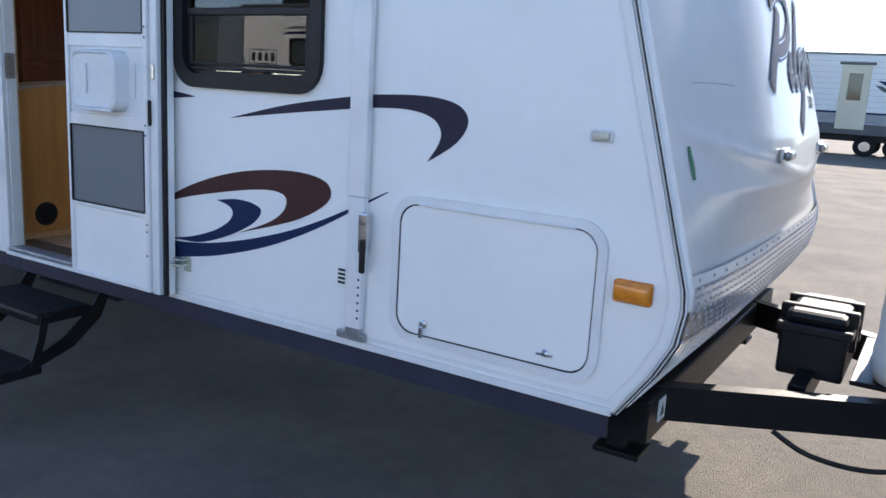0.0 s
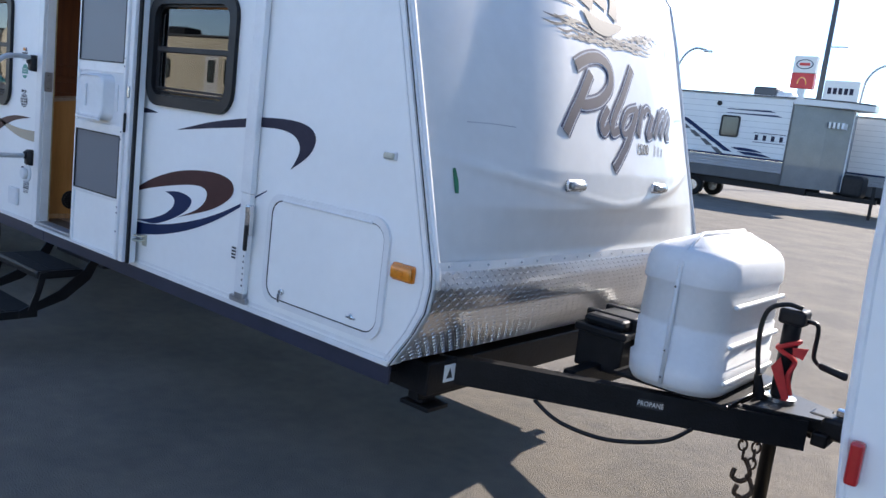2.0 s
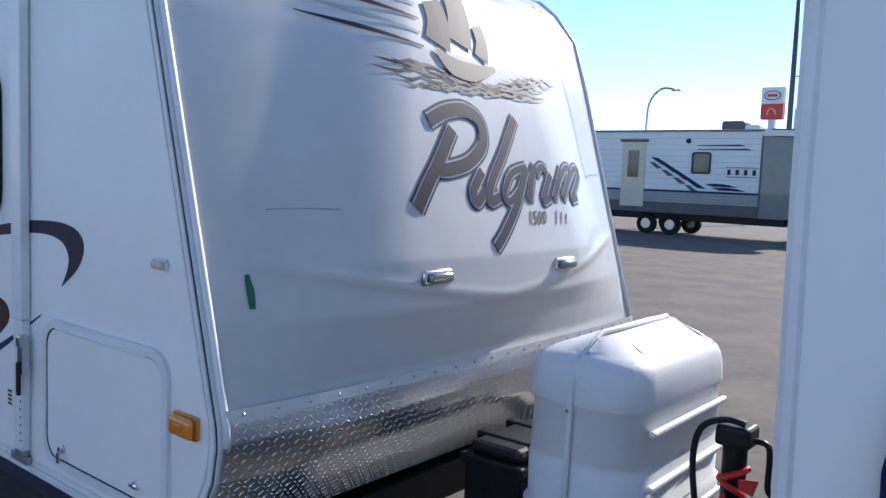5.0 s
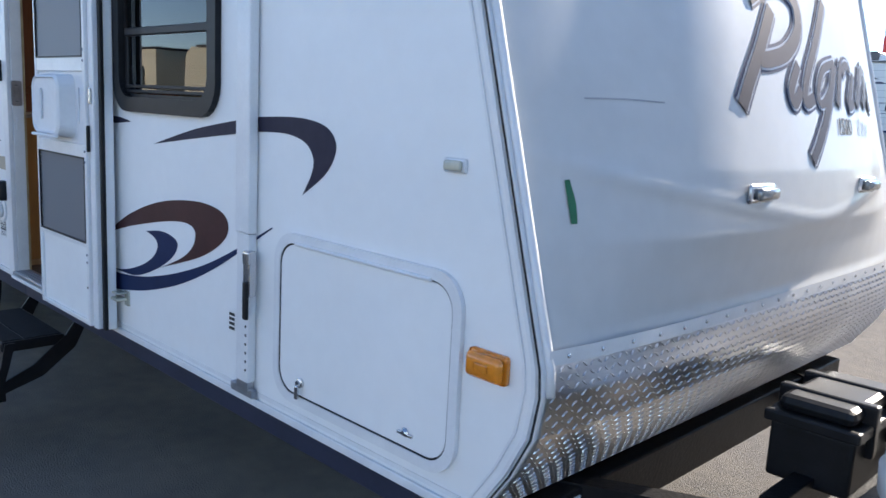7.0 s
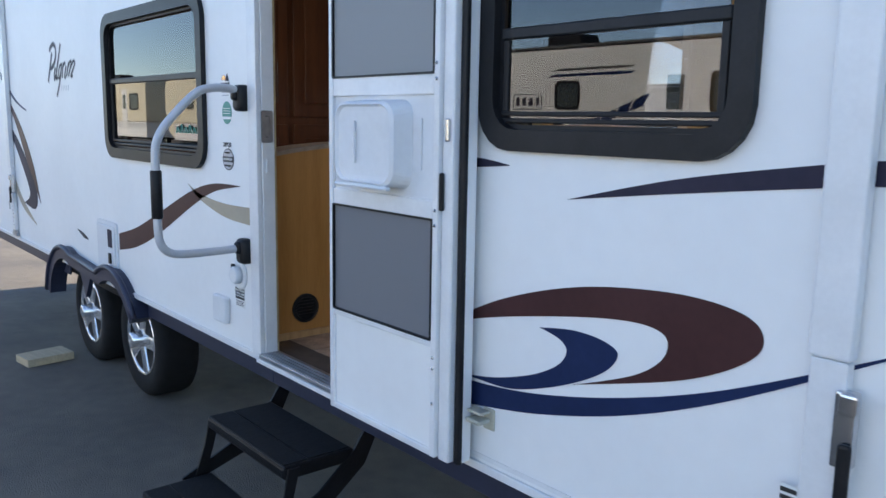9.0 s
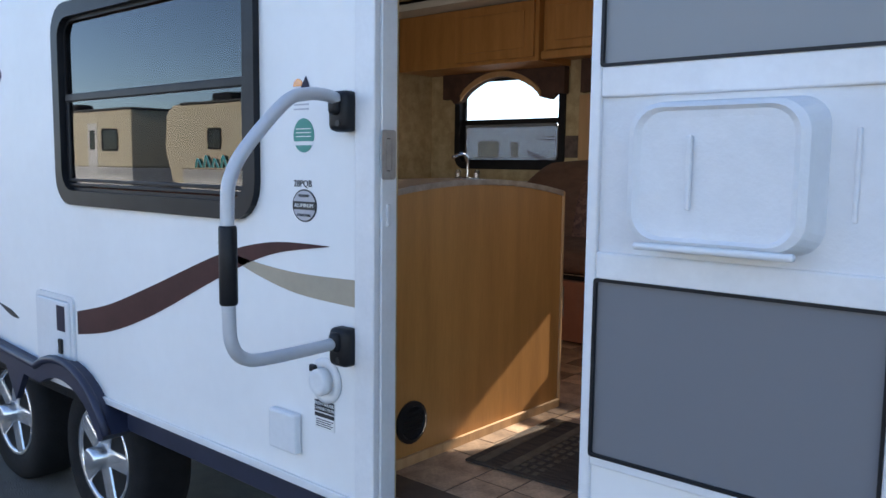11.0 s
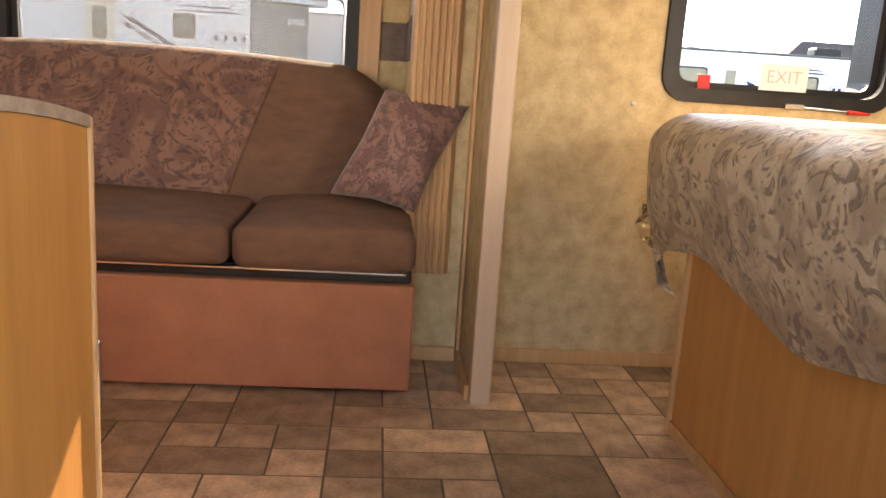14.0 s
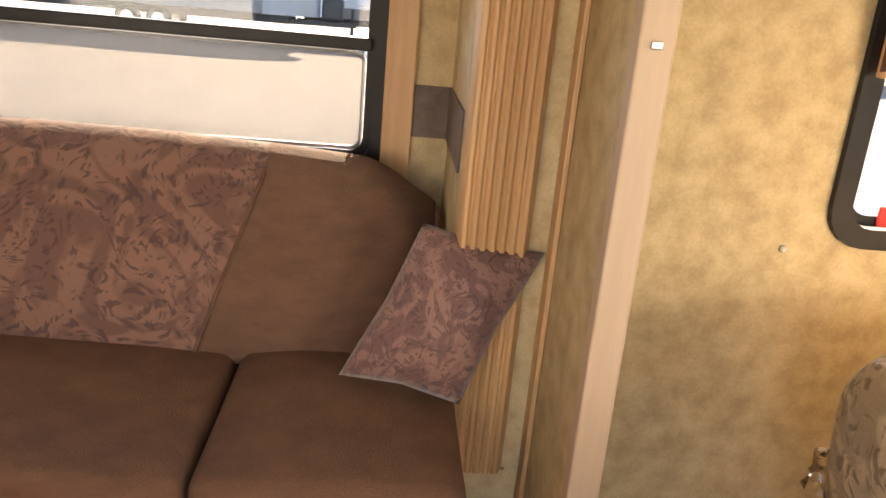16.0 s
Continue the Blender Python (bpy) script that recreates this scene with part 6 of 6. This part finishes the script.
def park_trailer(name, label, at, turn=0):
    """A long white trailer with a grooved grey skirt, a faceted slate nose and a roof that overhangs it; x runs back from the nose."""
    t = thing(name, label, "trailer", at, turn, "trailers on the lot")
    part("body", box(-8.6, 0, 0, 2.4, 1.66, 3.78, 0.02), FARWHITE, t)
    for k in range(9):
        part("siding_groove", box(-8.58, -0.02, -0.003, 0.004, 1.86 + 0.21 * k, 1.872 + 0.21 * k), GREYTRIM, t)
    part("belt_line", box(-8.6, 0, -0.012, 0.01, 1.60, 1.66), NAVY, t)
    for k in range(4):
        part("skirt_board", box(-8.6, 0, 0.002 + 0.012 * (k % 2), 2.39, 1.20 + 0.10 * k, 1.295 + 0.10 * k, 0.015), FARSKIRT, t)
    part("lower_side", box(-8.6, 0, 0.012, 2.38, 0.80, 1.195, 0.02), FARGREY, t)
    plan = [(0.004, 0.0), (1.05, 0.55), (1.75, 1.0), (1.75, 1.4), (1.05, 1.85), (0.004, 2.4)]
    cap_ = part("front_cap", poly(plan, 0.80, 3.62, "xy"), FARCAP, t)
    part("corner_bead", tube([(0.0, -0.015, 0.82), (0.0, -0.015, 3.70)], 0.03, 6), FARGREY, cap_)
    part("corner_bead", tube([(1.75, 0.99, 0.82), (1.75, 0.99, 3.62)], 0.025, 6), FARWHITE, cap_)
    for k in range(4):
        part("name_bar", poly([(1.12 + 0.14 * k, 2.95), (1.20 + 0.14 * k, 2.95), (1.20 + 0.14 * k, 3.15), (1.12 + 0.14 * k, 3.15)], 0.40, 0.58 + 0.09 * k), FARWHITE, cap_)
    part("roof", join(box(-8.65, 0.02, -0.04, 2.44, 3.785, 3.86, 0.02), poly([(0.0, -0.05), (0.35, -0.05), (1.7, 0.35), (2.35, 0.9), (2.35, 1.5), (1.7, 2.05), (0.35, 2.45), (0.0, 2.45)], 3.63, 3.86, "xy")), FARWHITE, t)
    part("roof_edge", box(-8.6, 0.05, -0.052, -0.041, 3.80, 3.85), FARGREY, t)
    part("roof_edge", tube([(0.3, -0.055, 3.85), (1.7, 0.34, 3.85), (2.36, 0.9, 3.84)], 0.028, 6), FARGREY, t)
    ac = part("air_conditioner", box(-1.75, -0.9, 0.7, 1.5, 3.865, 4.22, 0.10, 3), FARGREY, t)
    part("shroud", box(-0.95, -0.35, 0.75, 1.45, 3.865, 4.08, 0.10, 3), FARWHITE, ac)
    for x0, x1, z0, z1 in ((-2.46, -1.75, 2.28, 3.06),):
        w = part("window", ring(rrect(x0, x1, z0, z1, 0.10), rrect(x0 + 0.06, x1 - 0.06, z0 + 0.06, z1 - 0.06, 0.07), -0.03, -0.001), BLACK, t)
        part("pane", poly(rrect(x0 + 0.05, x1 - 0.05, z0 + 0.05, z1 - 0.05, 0.07), -0.012, -0.003), DARKGLASS, w)
    part("side_vent", lathe([(0.09, 0.0), (0.09, -0.03), (0.05, -0.05)], 14, "y", (-2.62, 0, 3.46)), BLACK, t)
    for z, a0, a1 in ((3.30, -2.30, -0.55), (3.16, -2.30, -0.30)):
        part("stripe", poly([(a0, z), (a1 - 0.2, z + 0.03), (a1, z - 0.03), (a0, z - 0.025)], -0.010, -0.004), NAVY, t)
    for z, a0, a1 in ((1.93, -1.95, -0.75), (1.80, -1.70, -0.45)):
        part("stripe", poly(smooth_line([(a0, z), (a0 + 0.5, z + 0.02), (a1 - 0.3, z - 0.02), (a1, z - 0.10)], 4) + [(a0 + 0.3, z - 0.09)], -0.010, -0.004), NAVY, t)
    for k in range(4):
        x, z = -4.05 + 0.47 * k, 2.86 - 0.27 * k
        part("stripe", poly([(x, z), (x + 0.30, z - 0.03), (x + 0.78, z - 0.30), (x + 0.45, z - 0.28)], -0.010, -0.004), NAVY, t)
        part("stripe", poly([(x - 0.05, z - 0.18), (x + 0.18, z - 0.2), (x + 0.5, z - 0.42), (x + 0.25, z - 0.42)], -0.010, -0.004), FARGREY, t)
    for k in range(4):
        part("name_bar", box(-1.15 + 0.29 * k, -1.03 + 0.29 * k, -0.010, -0.004, 2.27, 2.46), SLATE, t)
    part("name_rule", box(-1.2, -0.08, -0.010, -0.004, 2.52, 2.54), SLATE, t)
    part("name_rule", box(-1.2, -0.08, -0.010, -0.004, 2.19, 2.21), SLATE, t)
    d = part("door", box(-5.2, -4.25, -0.03, -0.001, 1.0, 3.4, 0.01), CREAM, t)
    part("pane", box(-4.95, -4.5, -0.04, -0.031, 2.1, 3.1), DARKGLASS, d)
    part("header", box(-5.3, -4.15, -0.06, -0.001, 3.42, 3.52, 0.01), FARGREY, d)
    for x in (-3.2, -4.15):
        for y in (0.10, 2.08):
            w = part("wheel", lathe([(0.2, 0.02), (0.33, 0.0), (0.38, 0.03), (0.38, 0.2), (0.2, 0.22)], 24, "y", (x, y, 0.38)), RUBBER, t)
            part("rim", lathe([(0.19, 0.0), (0.17, 0.03), (0.05, 0.02)], 18, "y", (x, y, 0.38)), STEEL, w)
    part("chassis", box(-8.4, 0.8, 0.3, 2.1, 0.55, 0.795), FRAMEBLK, t)
    part("tongue", poly([(0.8, 0.5), (2.9, 1.12), (2.9, 1.28), (0.8, 1.9)], 0.55, 0.70, "xy"), FRAMEBLK, t)
    part("propane_cover", box(1.78, 2.45, 0.75, 1.65, 0.705, 1.45, 0.12, 3), BLACK, t)
    part("jack", box(2.70, 2.80, 1.15, 1.25, 0.0, 1.15, 0.01), FRAMEBLK, t)
    return t


FY = 27.0
park_trailer("travel_trailer", "white travel trailer with slate nose and navy graphics", (-7.15, FY, 0))
tr2 = park_trailer("travel_trailer", "white travel trailer with navy graphics behind another", (2.2, FY + 3.0, 0))
tr2.scale = (1, 1, 0.93)
f1 = far_trailer("travel_trailer", "white and grey travel trailer with navy graphics", (7.5, FY + 4, 0), -4, 8.3, FARWHITE, FARCAP, FARGREY)
copy_thing(f1, pose(18.2, FY + 4, 0, 0, 0, -6))
far_trailer("travel_trailer", "cream travel trailer with pale skirt", (28.5, FY + 2, 0), -8, 7.6, CREAM, CREAM, FARWHITE, False)
copy_thing(f1, pose(-27, FY + 2, 0, 0, 0, 2))
# the row that faces the door
b1 = far_trailer("travel_trailer", "cream travel trailer standing across the aisle", (3.2, -12.5, 0), 180, 7.4, CREAM, CREAM, FARWHITE, False)
far_trailer("travel_trailer", "white travel trailer with grey skirt across the aisle", (-7.2, -12.9, 0), 180, 7.8, FARWHITE, FARCAP, FARGREY)

for x_ in (-17.6, -28.2, -39.0):
    copy_thing(b1, pose(x_, -12.6, 0, 0, 0, 180))

nb = thing("neighbour_trailer", "white trailer end wall with a royal blue panel", "trailer", (1.56, -0.36, 0))
part("end_wall", poly([(0.12, 0.62), (0.08, 0.80), (0.055, 1.05), (0.04, 1.4), (0.035, 1.75), (0.035, 3.05), (0.06, 3.15), (2.44, 3.15), (2.44, 0.62)], 0.0, 5.2), WHITE, nb)
part("corner_moulding", tube([(0.128, 0.004, 0.62), (0.088, 0.004, 0.80), (0.063, 0.004, 1.05), (0.048, 0.004, 1.4), (0.043, 0.004, 1.75), (0.043, 0.004, 3.05)], 0.012, 8), TRIM, nb)
epts = lambda r1, r2: [(0.74 + r1 * math.cos(2 * math.pi * k / 48) + 0.05 * r1 * math.sin(2 * math.pi * k / 48), 1.47 + r2 * math.sin(2 * math.pi * k / 48)) for k in range(48)]
part("blue_panel", poly(epts(0.58, 0.40), -0.016, -0.001), BLUEP, nb)
part("panel_rim", ring(epts(0.595, 0.41), epts(0.57, 0.388), -0.024, -0.001), NAVY, nb, "", True)
part("tail_lamp", box(0.078, 0.108, -0.03, -0.001, 0.95, 1.05, 0.008), REDL, nb)
part("chassis", box(0.2, 2.2, 0.3, 5.0, 0.45, 0.618), FRAMEBLK, nb)
for x in (0.05, 2.15):
    for y in (2.6, 3.5):
        tw = lathe([(0.2, 0.0), (0.32, 0.0), (0.34, 0.04), (0.34, 0.2), (0.2, 0.2)], 24, "x", (x, y, 0.34))
        part("wheel", tw, RUBBER, nb)

sg = thing("filling_station_sign", "tall white and red filling station pylon sign", "sign", (-17.75, 62, 0))
part("post", box(-0.25, 0.25, -0.2, 0.2, 0, 7.2), GREYTRIM, sg)
part("white_panel", box(-0.82, 0.82, -0.3, 0.3, 8.35, 9.6, 0.03), PAPER, sg)
part("red_panel", box(-0.82, 0.82, -0.3, 0.3, 7.2, 8.33, 0.03), BRICKRED, sg)
part("oval_ring", ring([(0.62 * math.cos(2 * math.pi * k / 32), 8.98 + 0.36 * math.sin(2 * math.pi * k / 32)) for k in range(32)], [(0.55 * math.cos(2 * math.pi * k / 32), 8.98 + 0.30 * math.sin(2 * math.pi * k / 32)) for k in range(32)], -0.33, -0.305), NAVY, sg)
part("red_bar", box(-0.38, 0.38, -0.33, -0.305, 8.88, 9.08), BRICKRED, sg)
part("yellow_arch", ring([(0.36 * math.cos(math.pi * k / 16), 7.5 + 0.55 * math.sin(math.pi * k / 16)) for k in range(17)], [(0.26 * math.cos(math.pi * k / 16), 7.5 + 0.45 * math.sin(math.pi * k / 16)) for k in range(17)], -0.33, -0.305), AMBER, sg)
sg2 = thing("roadside_sign", "white roadside sign with grey lettering bars", "sign", (-14.95, 62, 0))
part("post", box(-0.15, 0.15, -0.15, 0.15, 0, 6.45), GREYTRIM, sg2)
part("panel", box(-1.2, 1.2, -0.15, 0.15, 6.45, 7.95, 0.03), PAPER, sg2)
for k in range(5):
    part("letter_bar", box(-0.9 + 0.38 * k, -0.65 + 0.38 * k, -0.18, -0.151, 6.95, 7.4), SLATE, sg2)
pole = thing("street_lamp", "tall grey street lamp with a curved arm", "street lamp", (-11.55, 45, 0))
part("pole", tube([(0, 0, 0), (0, 0, 6), (0.0, 0, 14)], [0.17, 0.15, 0.11], 12), FARGREY, pole, "", True)
part("cross_arm", box(0.05, 1.0, -0.05, 0.05, 8.0, 8.08), GREYTRIM, pole)
pole2 = thing("street_lamp", "grey street lamp with a single curved arm", "street lamp", (-14.5, 66, 0))
part("pole", tube(smooth_line([(0, 0, 0), (0, 0, 7), (0.3, 0, 8.8), (1.2, 0, 9.6), (2.2, 0, 9.5)], 6), 0.09, 8), GREYTRIM, pole2, "", True)
part("lamp_head", box(2.0, 2.7, -0.15, 0.15, 9.35, 9.5, 0.04), GREYTRIM, pole2)
copy_thing(pole2, pose(-27, 60, 0))
ho = thing("house", "low house with a brown hipped shingle roof", "house", (27, 62, 0))
part("wall", box(0, 16, 0, 9, 0, 3.2), CREAM, ho)
rb_ = bmesh.new()
c = [rb_.verts.new(p) for p in ((-0.6, -0.6, 3.2), (16.6, -0.6, 3.2), (16.6, 9.6, 3.2), (-0.6, 9.6, 3.2), (5, 4.5, 6.6), (11, 4.5, 6.6))]
for f in ((0, 1, 5, 4), (1, 2, 5), (2, 3, 4, 5), (3, 0, 4), (3, 2, 1, 0)):
    rb_.faces.new([c[i] for i in f])
part("roof", rb_, ROOF, ho)
for k in range(4):
    part("window", box(1.5 + 3.8 * k, 2.9 + 3.8 * k, -0.06, -0.001, 1.0, 2.3), DARKGLASS, ho)


def tree(at, h, seed):
    r = random.Random(seed)
    t = thing("tree", "leafy green roadside tree", "tree", at, group="trees beyond the lot")
    part("trunk", tube([(0, 0, 0), (0.1, 0, h * 0.3), (0, 0.1, h * 0.6), (0.1, 0, h * 0.9)], [0.22, 0.17, 0.11, 0.03], 8), BARK, t)
    limbs = []
    for k in range(7):
        a, z = r.random() * 6.28, h * (0.35 + 0.07 * k)
        e = Vector((math.cos(a) * h * 0.22, math.sin(a) * h * 0.22, z + h * 0.15))
        limbs.append(e)
        part("limb", tube([(0.05, 0.05, z), tuple(e * 0.6 + Vector((0, 0, z * 0.4))), tuple(e)], [0.07, 0.05, 0.02], 6), BARK, t)
    bm = bmesh.new()
    for k in range(520):
        e = limbs[k % 7] if k % 3 else Vector((0, 0, h * (0.6 + 0.4 * r.random())))
        p = e + Vector((r.gauss(0, 0.09 * h), r.gauss(0, 0.09 * h), r.gauss(0, 0.075 * h)))
        n = Vector((r.gauss(0, 1), r.gauss(0, 1), r.gauss(0, 1))).normalized()
        a = n.orthogonal().normalized() * 0.17
        b = n.cross(a)
        bm.faces.new([bm.verts.new(q) for q in (p + a, p + b * 0.6, p - a, p - b * 0.6)])
    part("crown", bm, LEAF, t)


for k, (x, y, h) in enumerate(((44, 66, 6.5), (49, 64, 7.5), (53, 60, 6.0), (58, 66, 8.0), (38, 75, 7.0), (20, 80, 6.5))):
    tree((x, y, 0), h, k)

# ---- floor tiles ----
CELL = 0.128
tx0, tx1, ty0, ty1 = -4.3, -0.66, 0.068, 2.215
nx, ny = int((tx1 - tx0) / CELL), int((ty1 - ty0) / CELL)
ty0 = 2.224 - ny * CELL
used, r = set(), random.Random(11)
meshes = {}
for j in range(ny):
    for i in range(nx):
        if (i, j) in used:
            continue
        w, h = r.choice(((1, 1), (2, 1), (2, 2), (1, 1), (2, 1), (1, 2), (2, 2)))
        cells = [(i + a, j + b) for a in range(w) for b in range(h)]
        if any(q in used or q[0] >= nx or q[1] >= ny for q in cells):
            w = h = 1
            cells = [(i, j)]
        used.update(cells)
        cx, cy = tx0 + (i + w / 2) * CELL, ty0 + (j + h / 2) * CELL
        if (cx > -2.1 and 0.45 < cy < 1.75) or (cx < -3.45 and cy < 1.0) or (cx < -2.85 and cy > 1.98):
            continue
        if (w, h) not in meshes:
            me = bpy.data.meshes.new("tile")
            b_ = box(-w * CELL / 2 + 0.003, w * CELL / 2 - 0.003, -h * CELL / 2 + 0.003, h * CELL / 2 - 0.003, 0.0, 0.0014)
            b_.to_mesh(me)
            b_.free()
            me.materials.append(TILE)
            meshes[w, h] = me
        o = new("tile", meshes[w, h])
        o.parent = floor
        o.location = (cx, cy, FLOOR)
